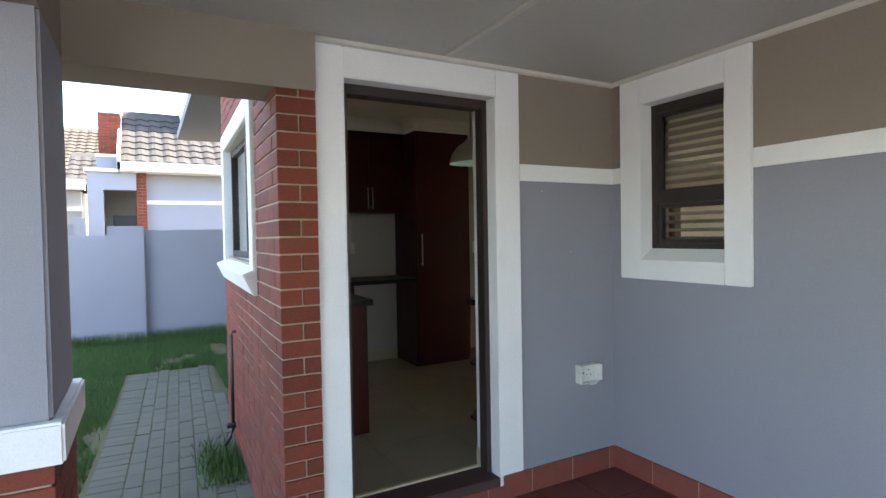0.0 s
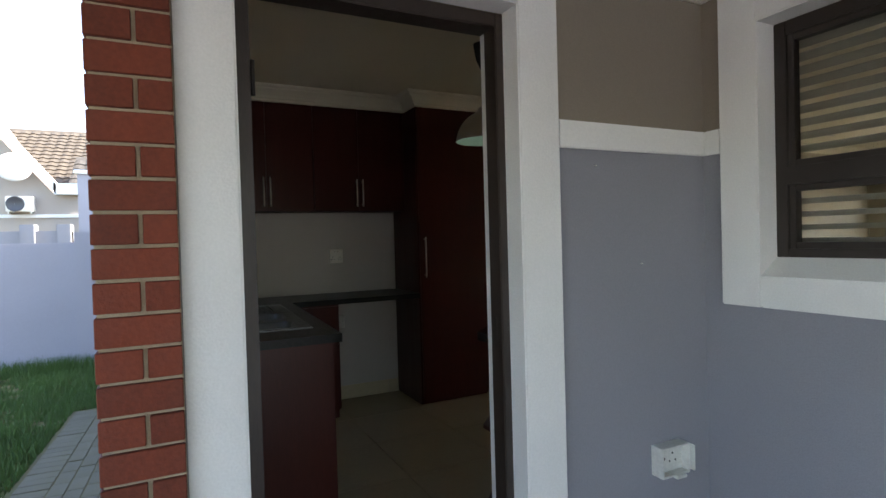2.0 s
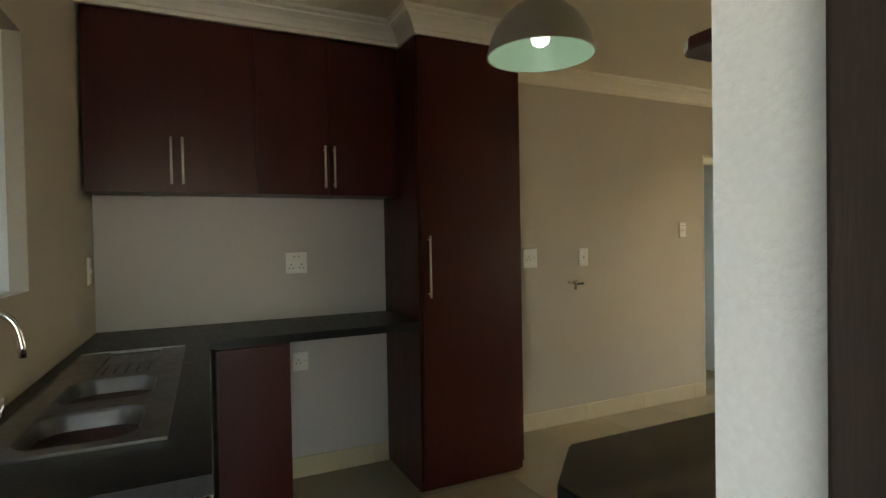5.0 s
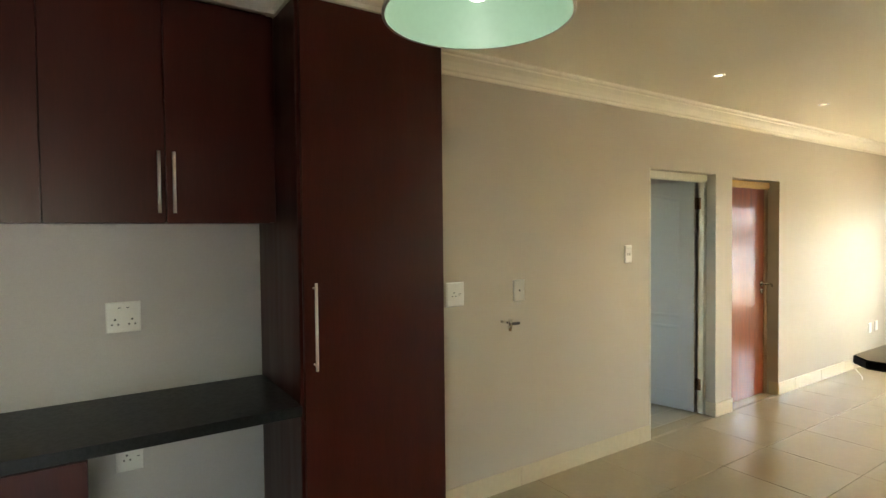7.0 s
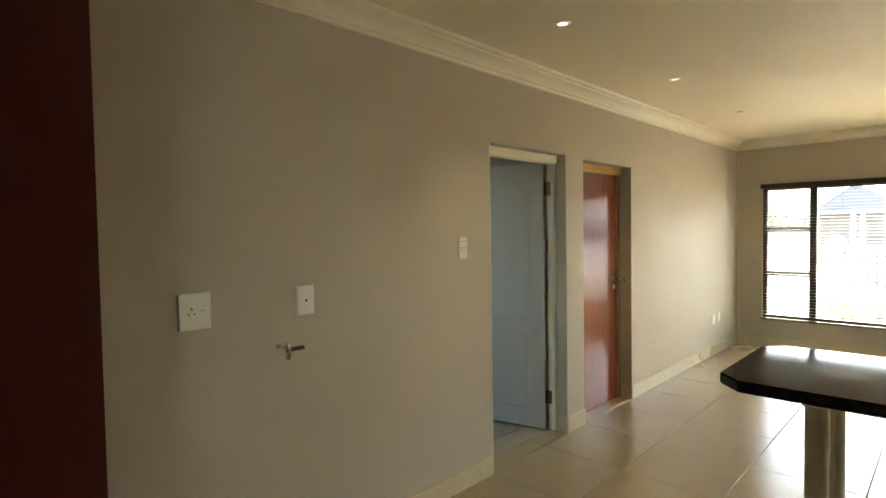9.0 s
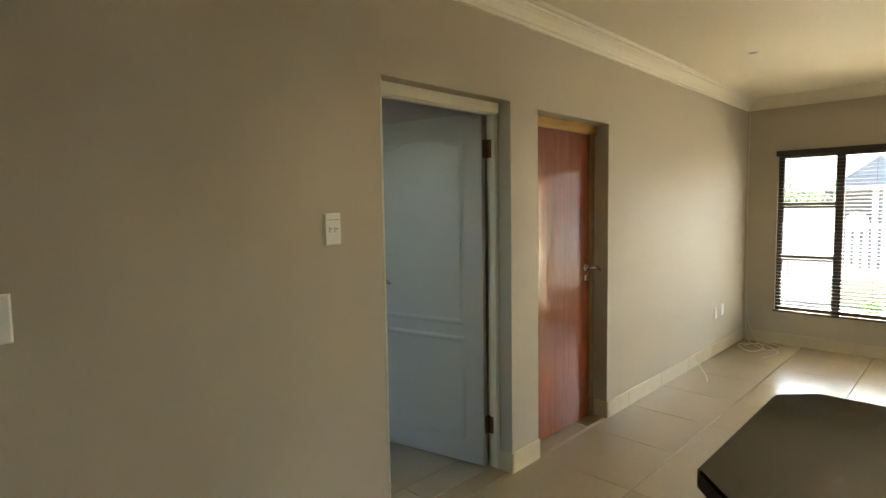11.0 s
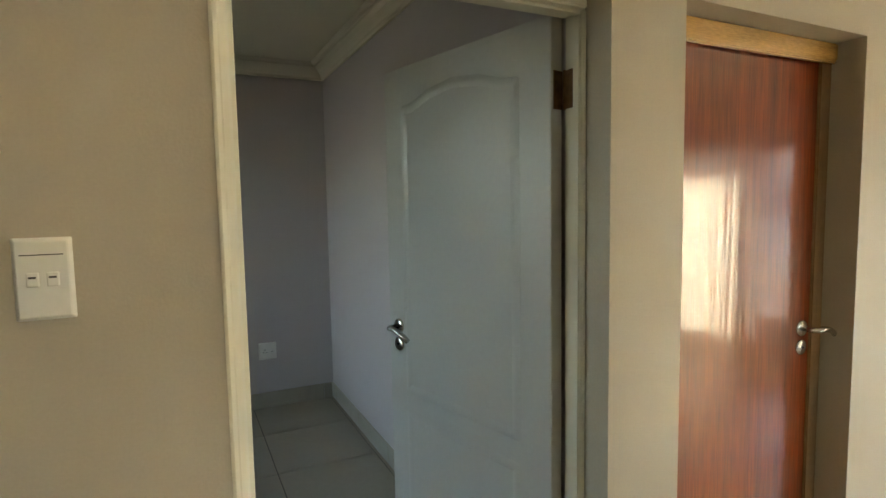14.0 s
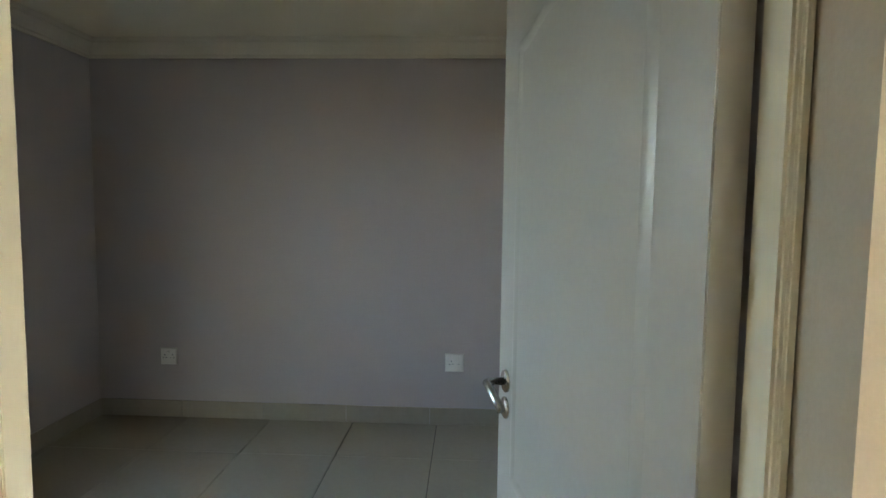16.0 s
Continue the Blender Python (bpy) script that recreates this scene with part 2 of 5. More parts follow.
structure("wall_kitchen_front", wall_x(bmesh.new(), 0.25, XPI, YDI - 0.01, YDI + 0.004, -0.05, 2.75, [(0.250, 1.115, -0.2, 2.12)]), M_TAUPE, "taupe painted inner face beside the back door")
structure("wall_living_end", wall_y(bmesh.new(), XE, XE + 0.25, YS, YLB, -0.3, 2.75, [(3.05, 5.0, 0.36, 2.0), (1.85, 2.88, 0.1, 2.1)]), M_TAUPE, "taupe painted end wall with a wide window")
structure("wall_living_south", wall_x(bmesh.new(), XPI, XE, YS - 0.25, YS, -0.3, 2.75, [(7.2, 8.8, 0.5, 2.12)]), M_TAUPE, "taupe painted wall with a window")
# thin skin on the long wall that carries the skylight tint
structure("wall_kitchen_back", boxes((0.35, 1.903, YL - 0.003, YL, 0.0, 1.66)), M_SKYTINT, "smooth wall skin at the worktop, bluish skylight in its colour")
structure("wall_bedroom_left", wall_y(bmesh.new(), 2.53, 2.76, YLB, 8.72, -0.3, 2.75, [(6.5, 7.5, 0.45, 2.2)]), M_BEDW, "grey-taupe bedroom wall")
structure("wall_bedroom_back", wall_x(bmesh.new(), 2.76, 5.99, 8.49, 8.72, -0.3, 2.75), M_BEDW, "grey-taupe bedroom wall")
structure("wall_bedroom_right", wall_y(bmesh.new(), 5.76, 5.99, YLB, 8.49, -0.3, 2.75), M_BEDW, "grey-taupe bedroom wall")
structure("wall_bedroom_front", wall_x(bmesh.new(), 2.76, 5.76, YLB, YLB + 0.006, -0.05, 2.75, [(4.780, 5.673, -0.1, 2.06)]), M_BEDW, "grey-taupe bedroom face of the long wall")
structure("ceiling_living", wall_x(bmesh.new(), 0.2, XE + 0.1, YDI - 0.1, YLB - 0.05, CEIL, CEIL + 0.03), M_CEIL, "smooth cream painted ceiling")
structure("ceiling_dining", boxes((XPI - 0.1, XE + 0.1, YS - 0.1, YDI - 0.1, CEIL, CEIL + 0.03)), M_CEIL, "smooth cream painted ceiling")
structure("ceiling_bedroom", boxes((2.6, 5.9, YLB - 0.05, 8.6, CEIL, CEIL + 0.03)), M_CEIL, "smooth white painted ceiling")
# unseen slab, carried past the walls to y 9.3 to keep the lawn shaded
structure("roof", boxes((-0.09, XE + 0.6, YDI, 9.3, 2.98, 3.1), (XP, XE + 0.6, YS - 0.7, YDI, 2.98, 3.1)), M_GREY, "plain roof slab")
structure("ceiling_patio", boxes((-1.4, XP, -1.7, YD, PATIO_C, PATIO_C + 0.04)), M_SOFFIT, "smooth grey-cream patio ceiling boards")
structure("roof_patio", boxes((-1.6, XP, -1.95, YDI, 2.80, 2.9)), M_GREY, "plain roof slab")
structure("beam_patio", boxes((-1.4, 0.088, 2.052, 2.33, 2.030, 2.80), (-1.4, 0.110, 2.046, 2.051, 2.030, 2.80), (-1.4, XP, -1.95, -1.7, 2.05, 2.80)), M_UPPER, "taupe plastered beam over the patio opening")
structure("floor_patio_base", boxes((-0.83, XP, -1.75, YD, GROUND - 0.1, PATIO_Z - 0.008)), M_GROUT, "patio floor bed")
structure("floor_base", boxes((0.250, 1.115, YD, YDI, -0.25, 0.0), (0.25, XE, YDI, YL, -0.25, -0.008), (XPI, XE, YS, YDI, -0.25, -0.008), (4.78, 5.673, YL, YLB, -0.25, -0.008), (5.926, 6.760, YL, YLB, -0.25, -0.008), (2.76, 5.76, YLB, 8.49, -0.25, -0.008)), M_GROUT, "floor bed and grout")

# ---- mouldings ----
def sweep(name, loop, profile, material, closed=True, label="", parent=None):
    """A moulding along a line in plan; profile: (distance to the right of the line, height)."""
    bm = bmesh.new()
    pts = [Vector(p) for p in loop]
    n = len(pts)
    rings = []
    for i, p in enumerate(pts):
        a = (p - pts[i - 1]).normalized() if closed or i else None
        b = (pts[(i + 1) % n] - p).normalized() if closed or i < n - 1 else None
        a, b = a or b, b or a
        na, nb = Vector((a.y, -a.x)), Vector((b.y, -b.x))
        m = (na + nb) / max(0.2, 1 + na.dot(nb))
        rings.append([bm.verts.new((p.x + m.x * d, p.y + m.y * d, z)) for d, z in profile])
    for i in range(n if closed else n - 1):
        p, q = rings[i], rings[(i + 1) % n]
        for k in range(len(profile) - 1):
            bm.faces.new((p[k], p[k + 1], q[k + 1], q[k]))
    ob = structure(name, bm, material, label, parent)
    return ob


CB = 2.475
COVE = [(0, CB - 0.002), (0.012, CB), (0.014, CB + 0.018), (0.022, CB + 0.024), (0.030, CB + 0.040), (0.048, CB + 0.062), (0.070, CB + 0.078),
        (0.078, CB + 0.080), (0.080, CB + 0.090), (0.098, CB + 0.094), (0.104, CB + 0.100), (0.110, CB + 0.1105)]
sweep("cornice_living", [(XK - 0.1037, YDI + 0.004), (XK - 0.011, 4.985), (1.905, 4.985), (1.905, 4.745), (2.553, 4.745), (2.553, YL), (XE, YL), (XE, YS), (XPI, YS), (XPI, YDI + 0.004)],
      COVE, M_COVE, label="white moulded plaster cornice")
sweep("cornice_bedroom", [(2.76, YLB + 0.006), (2.76, 8.49), (5.76, 8.49), (5.76, YLB + 0.006)], COVE, M_COVE, label="white moulded plaster cornice")
sweep("cornice_patio", [(-1.4, YD), (XP, YD), (XP, -1.7)], [(0, PATIO_C - 0.022), (0.012, PATIO_C - 0.026), (0.024, PATIO_C - 0.018), (0.026, PATIO_C + 0.001)], M_SOFFTRIM, closed=False, label="thin cream cover strip round the patio ceiling")
structure("ceiling_patio_joint", bevel(boxes((0.765, 0.800, -1.68, 2.06, PATIO_C - 0.010, PATIO_C)), 0.003), M_SOFFTRIM, "raised cover strip between ceiling boards")

# ---- white plaster bands on the patio ----
def white_box(name, r, label, w=0.006):
    return structure(name, bevel(boxes(r), w), M_WHITE, label)


F = YD - 0.022
TL, TR, OL, OR_, DT, DO = 0.112, 1.254, 0.250, 1.095, 2.262, 2.12
surround = thing("door_surround", "rough white plaster surround round the back door on the patio wall", "door surround")
surround["kind"] = "structure"
for r in ((TL, OL, F, YD, PATIO_Z, DT), (OR_, TR, F, YD, 0.052, DT), (OL, OR_, F, YD, DO, DT)):
    part("band", bevel(boxes(r), 0.005), M_WHITE, surround)
for r in ((OL - 0.002, OL + 0.002, F, 2.172, 0.0, DO), (OR_ - 0.001, OR_ + 0.021, F + 0.003, 2.171, 0.0, DO), (OL, OR_, F, 2.172, DO - 0.002, DO + 0.002)):
    part("reveal", boxes(r), M_WHITE, surround)

ws = thing("window_surround", "rough white plaster surround round the small patio window", "window surround")
ws["kind"] = "structure"
G = XP - 0.022
for r in ((G, XP, 1.209, 1.345, 1.105, 2.265), (G, XP, 1.870, 2.021, 1.105, 2.265), (G, XP, 1.345, 1.870, 2.115, 2.265), (G, XP, 1.345, 1.870, 1.105, 1.215)):
    part("band", bevel(boxes(r), 0.005), M_WHITE, ws)
for r in ((G, XP + 0.13, 1.868, 1.874, 1.2, 2.12), (G, XP + 0.13, 1.341, 1.347, 1.2, 2.12), (G, XP + 0.13, 1.345, 1.870, 2.113, 2.119)):
    part("reveal", boxes(r), M_WHITE, ws)
bm = bmesh.new()
v = [bm.verts.new(p) for p in ((G + 0.003, 1.345, 1.217), (XP + 0.076, 1.345, 1.284), (XP + 0.076, 1.870, 1.284), (G + 0.003, 1.870, 1.217), (G + 0.003, 1.345, 1.19), (XP + 0.076, 1.345, 1.19), (XP + 0.076, 1.870, 1.19), (G + 0.003, 1.870, 1.19))]
for f in ((0, 1, 2, 3), (7, 6, 5, 4), (0, 3, 7, 4), (1, 5, 6, 2), (0, 4, 5, 1), (3, 2, 6, 7)):
    bm.faces.new([v[i] for i in f])
part("sloping_sill", bm, M_WHITE, ws)
white_box("band_door_wall", (TR, XP, YD - 0.016, YD, 1.675, 1.768), "white plaster band", 0.004)
white_box("band_side_wall_near_corner", (XP - 0.016, XP, 2.021, YD - 0.016, 1.675, 1.768), "white plaster band", 0.004)
white_box("band_side_wall", (XP - 0.016, XP, -1.6, 1.209, 1.675, 1.768), "white plaster band", 0.004)


# ---- windows ----
def slat_row(parent, axis, c, a0, a1, z0, z1, pitch, width, tilt, material, thick=0.0022):
    """Blind slats across a window; axis: the axis along the slats."""
    n = int((z1 - z0) / pitch)
    t = radians(tilt)
    bm = bmesh.new()
    cx, cz = math.cos(t) * width / 2, math.sin(t) * width / 2
    pr = [(-cx, -cz), (0, 0.0016), (cx, cz), (cx, cz + thick), (0, 0.0016 + thick), (-cx, -cz + thick)]
    ends = []
    for a in (0.0, a1 - a0):
        ends.append([bm.verts.new((a, d, z) if axis == "x" else (d, a, z)) for d, z in pr])
    for i in range(6):
        j = (i + 1) % 6
        bm.faces.new((ends[0][i], ends[0][j], ends[1][j], ends[1][i]))
    bm.faces.new(ends[0])
    bm.faces.new(ends[1][::-1])
    first = part("slat", bm, material, parent)
    for k in range(n + 1):
        s = first if k == 0 else new("slat", first.data)
        s.parent = parent
        z = z1 - k * pitch
        s.location = (a0, c, z) if axis == "x" else (c, a0, z)


# small patio window
win = thing("window_1", "small bronze aluminium window with a closed venetian blind behind the glass", "window")
win["kind"] = "structure"
fx0, fx1 = XP + 0.072, XP + 0.125
frame_ = part("window_frame", bevel(boxes((fx0, fx1, 1.347, 1.395, 1.262, 2.113), (fx0, fx1, 1.825, 1.868, 1.262, 2.113), (fx0, fx1, 1.395, 1.825, 2.062, 2.113), (fx0, fx1, 1.395, 1.825, 1.262, 1.312)), 0.003), M_BRONZE, win)
part("transom", bevel(boxes((fx0 - 0.012, fx1, 1.395, 1.825, 1.535, 1.60)), 0.004), M_BRONZE, win)
for z0, z1 in ((1.312, 1.535), (1.60, 2.062)):
    part("sash", bevel(boxes((fx0 + 0.008, fx1 - 0.01, 1.395, 1.418, z0, z1), (fx0 + 0.008, fx1 - 0.01, 1.802, 1.825, z0, z1), (fx0 + 0.008, fx1 - 0.01, 1.418, 1.802, z1 - 0.022, z1), (fx0 + 0.008, fx1 - 0.01, 1.418, 1.802, z0, z0 + 0.022)), 0.002), M_BRONZE, win)
    pane = part("pane", boxes((fx0 + 0.028, fx0 + 0.032, 1.418, 1.802, z0 + 0.022, z1 - 0.022)), M_GLASS, win)
    pane.visible_shadow = False
blind = thing("venetian_blind", "pale venetian blind with half-closed slats hanging behind the small window", "blind", at=(0, 0, 0))
M_SLAT = mat("pale_blind_slat", (0.36, 0.33, 0.28), 0.45, vary=0.06, bump=0.02)
slat_row(blind, "y", XP + 0.165, 1.36, 1.865, 1.28, 2.09, 0.047, 0.046, -22, M_SLAT)
part("head_rail", bevel(boxes((XP + 0.145, XP + 0.185, 1.35, 1.88, 2.095, 2.115)), 0.002), M_SLAT, blind)

# kitchen window in the brick wall
kw = thing("window_2", "white-plastered kitchen window opening in the brick wall with a thick sloping sill", "window")
kw["kind"] = "structure"
KX = -0.066
for r in ((KX - 0.02, KX + 0.02, 2.68, 2.82, 1.12, 2.19), (KX - 0.02, KX + 0.02, 4.20, 4.34, 1.12, 2.19), (KX - 0.02, KX + 0.02, 2.82, 4.20, 2.06, 2.19)):
    part("band", skewed(bevel(boxes(r), 0.005)), M_WHITE, kw)
bm = bmesh.new()
v = [bm.verts.new(p) for p in ((KX - 0.075, 2.67, 1.19), (KX + 0.1, 2.67, 1.26), (KX + 0.1, 4.35, 1.26), (KX - 0.075, 4.35, 1.19), (KX - 0.02, 2.67, 1.07), (KX + 0.1, 2.67, 1.07), (KX + 0.1, 4.35, 1.07), (KX - 0.02, 4.35, 1.07))]
for f in ((0, 1, 2, 3), (7, 6, 5, 4), (0, 3, 7, 4), (1, 5, 6, 2), (0, 4, 5, 1), (3, 2, 6, 7)):
    bm.faces.new([v[i] for i in f])
part("window_sill", skewed(bevel(bm, 0.006)), M_WHITE, kw)
for r in ((KX, 0.272, 2.817, 2.822, 1.24, 2.06), (KX, 0.272, 4.198, 4.203, 1.24, 2.06), (KX, 0.272, 2.82, 4.2, 2.057, 2.062), (KX + 0.1, 0.272, 2.82, 4.2, 1.238, 1.243)):
    part("reveal", skewed(boxes(r)), M_WHITE, kw)
wx0, wx1 = 0.03, 0.08
part("window_frame", bevel(boxes((wx0, wx1, 2.822, 2.87, 1.243, 2.057), (wx0, wx1, 4.15, 4.198, 1.243, 2.057), (wx0, wx1, 2.87, 4.15, 2.01, 2.057), (wx0, wx1, 2.87, 4.15, 1.243, 1.29), (wx0, wx1, 3.49, 3.53, 1.29, 2.01)), 0.003), M_BRONZE, kw)
for a, b in ((2.87, 3.49), (3.53, 4.15)):
    pane = part("pane", boxes((0.052, 0.056, a, b, 1.29, 2.01)), M_GLASS, kw)
    pane.visible_shadow = False
kb = thing("venetian_blind", "white venetian blind with open slats hanging in the kitchen window", "blind")
M_SLATW = mat("white_blind_slat", (0.72, 0.72, 0.70), 0.4, vary=0.04, bump=0.02)
slat_row(kb, "y", XK - 0.15, 2.83, 4.19, 1.27, 2.02, 0.045, 0.052, -74, M_SLATW)
part("head_rail", bevel(boxes((XK - 0.176, XK - 0.124, 2.83, 4.19, 2.02, 2.054)), 0.003), M_DARK, kb)
part("bottom_rail", bevel(boxes((XK - 0.174, XK - 0.126, 2.83, 4.19, 1.245, 1.262)), 0.002), M_DARK, kb)


# living room end window
def bronze_window(name, label, x0, x1, along, a0, a1, z0, z1, posts, transoms):
    """A bronze window; posts: positions of mullions; transoms: (a, b, z)."""
    w = thing(name, label, "window")
    w["kind"] = "structure"

    def bx(c0, c1, p0, p1, q0, q1):
        return (c0, c1, p0, p1, q0, q1) if along == "y" else (p0, p1, c0, c1, q0, q1)
    t = 0.05
    part("window_frame", bevel(boxes(bx(x0, x1, a0, a0 + t, z0, z1), bx(x0, x1, a1 - t, a1, z0, z1), bx(x0, x1, a0 + t, a1 - t, z1 - t, z1), bx(x0, x1, a0 + t, a1 - t, z0, z0 + t)), 0.003), M_BRONZE, w)
    for p in posts:
        part("mullion", bevel(boxes(bx(x0 - 0.005, x1, p - 0.035, p + 0.035, z0 + t, z1 - t)), 0.003), M_BRONZE, w)
    for a, b, z in transoms:
        part("transom", bevel(boxes(bx(x0 - 0.003, x1, a, b, z - 0.035, z + 0.035)), 0.003), M_BRONZE, w)
    cuts = [a0 + t] + sorted(q for p in posts for q in (p - 0.035, p + 0.035)) + [a1 - t]
    for k in range(0, len(cuts), 2):
        a, b = cuts[k], cuts[k + 1]
        zs = sorted(z for ta, tb, z in transoms if ta - 0.05 < (a + b) / 2 < tb + 0.05)
        edges = [z0 + t] + [q for z in zs for q in (z - 0.035, z + 0.035)] + [z1 - t]
        for j in range(0, len(edges), 2):
            pn = part("pane", boxes(bx((x0 + x1) / 2 - 0.002, (x0 + x1) / 2 + 0.002, a, b, edges[j], edges[j + 1])), M_GLASS, w)
            pn.visible_shadow = False
    return w


bronze_window("window_3", "wide bronze aluminium window with three stacked panes beside large fixed panes", XE + 0.03, XE + 0.08, "y", 3.05, 5.0, 0.36, 2.0, [4.47], [(4.505, 4.95, 1.47), (4.505, 4.95, 0.93)])
bronze_window("window_6", "tall narrow bronze aluminium window beside the wide window", XE + 0.03, XE + 0.08, "y", 1.85, 2.88, 0.1, 2.1, [], [])
# unseen cloth and rod, added as a bright source for door_3's varnish highlight
curtain = thing("sheer_curtain", "unseen cream sheer cloth added to spread sunlight at the tall window", "curtain")
M_SHEER = mat("cream_sheer_cloth", (0.72, 0.66, 0.52), 0.9, vary=0.05, bump=0)
sn, sl = M_SHEER.node_tree.nodes, M_SHEER.node_tree.links
cloth, mixed = sn.new("ShaderNodeBsdfTranslucent"), sn.new("ShaderNodeMixShader")
cloth.inputs["Color"].default_value, mixed.inputs[0].default_value = (0.74, 0.68, 0.54, 1), 0.6
sl.new(sn["Principled BSDF"].outputs[0], mixed.inputs[1])
sl.new(cloth.outputs[0], mixed.inputs[2])
sl.new(mixed.outputs[0], sn["Material Output"].inputs["Surface"])
bm = bmesh.new()
folds = [[bm.verts.new((XE - 0.05 + 0.018 * math.sin(k * 0.9), 1.79 + k * 0.0142, z)) for z in (0.04, 2.15)] for k in range(82)]
for p, q in zip(folds, folds[1:]):
    bm.faces.new((p[0], q[0], q[1], p[1]))
part("cloth", bm, M_SHEER, curtain, "", True)
part("curtain_rod", rod(bmesh.new(), (XE - 0.05, 1.76, 2.16), (XE - 0.05, 2.97, 2.16), 0.010, 10), M_BRONZE, curtain)
bronze_window("window_4", "wide bronze aluminium window in the side wall of the living room", YS - 0.09, YS - 0.04, "x", 7.2, 8.8, 0.5, 2.12, [8.0], [(8.035, 8.75, 1.5)])
bronze_window("window_5", "bronze aluminium bedroom window with small side panes", 2.56, 2.61, "y", 6.5, 7.5, 0.45, 2.2, [6.95], [(6.985, 7.45, 1.6), (6.985, 7.45, 1.0)])
M_SLATD = mat("thin_dark_blind_slat", (0.10, 0.09, 0.08), 0.4, vary=0.05, bump=0.02)
lb = thing("venetian_blind", "lowered venetian blind with open horizontal slats in the living room window", "blind")
slat_row(lb, "y", XE - 0.022, 3.06, 5.0, 0.40, 1.96, 0.036, 0.033, 3, M_SLATD, thick=0.0035)
part("head_rail", bevel(boxes((XE - 0.045, XE - 0.003, 3.05, 5.012, 1.97, 2.025)), 0.003), M_BRONZE, lb)
part("bottom_rail", bevel(boxes((XE - 0.038, XE - 0.008, 3.06, 5.005, 0.352, 0.372)), 0.002), M_BRONZE, lb)
for y in (4.88, 4.18, 3.6, 3.12):
    part("ladder_cord", rod(bmesh.new(), (XE - 0.035, y, 0.37), (XE - 0.035, y, 1.97), 0.0018, 6), M_DARK, lb)

# ---- back door ----
M_SILL = mat("dark_brown_step_tile", (0.060, 0.030, 0.026), 0.5, vary=0.2, scale=5, fine=60, bump=0.12)
bd = thing("door_1", "dark-stained wooden back door standing open inwards in a dark wooden frame", "door")
bd["kind"] = "structure"
part("door_frame", bevel(boxes((OL + 0.003, OL + 0.045, 2.172, 2.262, 0.0, DO - 0.003), (OR_ - 0.030, OR_ + 0.018, 2.172, 2.245, 0.0, DO - 0.003), (OL + 0.045, OR_ - 0.030, 2.172, 2.262, DO - 0.05, DO - 0.003)), 0.004), M_DKWOOD, bd)
part("threshold", bevel(boxes((OL, OR_, YD - 0.026, 2.262, 0.0, 0.052)), 0.006), M_SILL, bd, "dark red-brown tiled step")
part("weather_bar", bevel(boxes((OL + 0.04, OR_ - 0.003, 2.263, 2.290, 0.0, 0.058)), 0.003), M_SKIRT, bd, "cream tile edge strip")
part("skirting_end", bevel(boxes((OR_ + 0.007, OR_ + 0.017, 2.292, 2.345, 0.0, 0.13)), 0.002), M_SKIRT, bd, "cream skirting tile end")
for r in ((OR_ + 0.017, OR_ + 0.023, 2.245, 2.345, 0, DO), (OL, OR_, 2.262, 2.34, DO - 0.002, DO + 0.002)):
    part("plaster_reveal", boxes(r), M_WHITE, bd)
leaf = part("door_leaf", bevel(boxes((0.268, 0.308, 2.266, 3.09, 0.025, 2.06)), 0.003), M_DKWOOD, bd)
for r in ((0.308, 0.315, 2.36, 2.42, 0.1, 1.98), (0.308, 0.315, 2.93, 2.99, 0.1, 1.98)):
    part("door_stile_moulding", bevel(boxes(r), 0.003), M_DKWOOD, bd)
part("strike_plate", bevel(boxes((OR_ - 0.0315, OR_ - 0.029, 2.205, 2.222, 1.0, 1.11)), 0.001), M_BRONZE, bd)
for z in (1.82, 1.78, 1.86):
    part("screw", rod(bmesh.new(), (OL + 0.045, 2.20, z), (OL + 0.0475, 2.20, z), 0.006, 8), M_STEEL, bd)
for z in (0.3, 1.85):
    part("hinge", rod(bmesh.new(), (0.313, 2.262, z - 0.05), (0.313, 2.262, z + 0.05), 0.006, 10), M_BRONZE, bd)


# ---- inner doors ----
def lever(parent, side=1, flip=1):
    """A curved lever handle on a round rose with a key rose under it; local: the door in the x-z plane, its face at y=0, out to -y."""
    h = part("lever_handle", tube(bmesh.new(), [(0, 0, 0), (0, -0.045, 0), (0.012 * side, -0.055, 0.001), (0.035 * side, -0.057, 0.004), (0.07 * side, -0.056, -0.003), (0.10 * side, -0.052, -0.016), (0.118 * side, -0.048, -0.03)], 0.0098, 12), M_LEVER, parent, "brushed steel curved lever handle", True)
    r = part("rose", lathe(bmesh.new(), [(0.001, 0.009), (0.024, 0.009), (0.028, 0.006), (0.028, 0)], 28), M_LEVER, parent, "", True)
    r.matrix_basis = pose(0, 0, 0, 90)
    k = part("key_rose", lathe(bmesh.new(), [(0.001, 0.008), (0.023, 0.008), (0.027, 0.005), (0.027, 0)], 28), M_LEVER, parent, "", True)
    k.matrix_basis = pose(0, 0, -0.068, 90)
    s = part("keyhole", rod(bmesh.new(), (0, -0.0095, -0.072), (0, -0.0095, -0.062), 0.0035, 8), M_DARK, parent)
    return h, r, k, s


def place(obs, m):
    for o in obs:
        o.matrix_basis = m @ o.matrix_basis


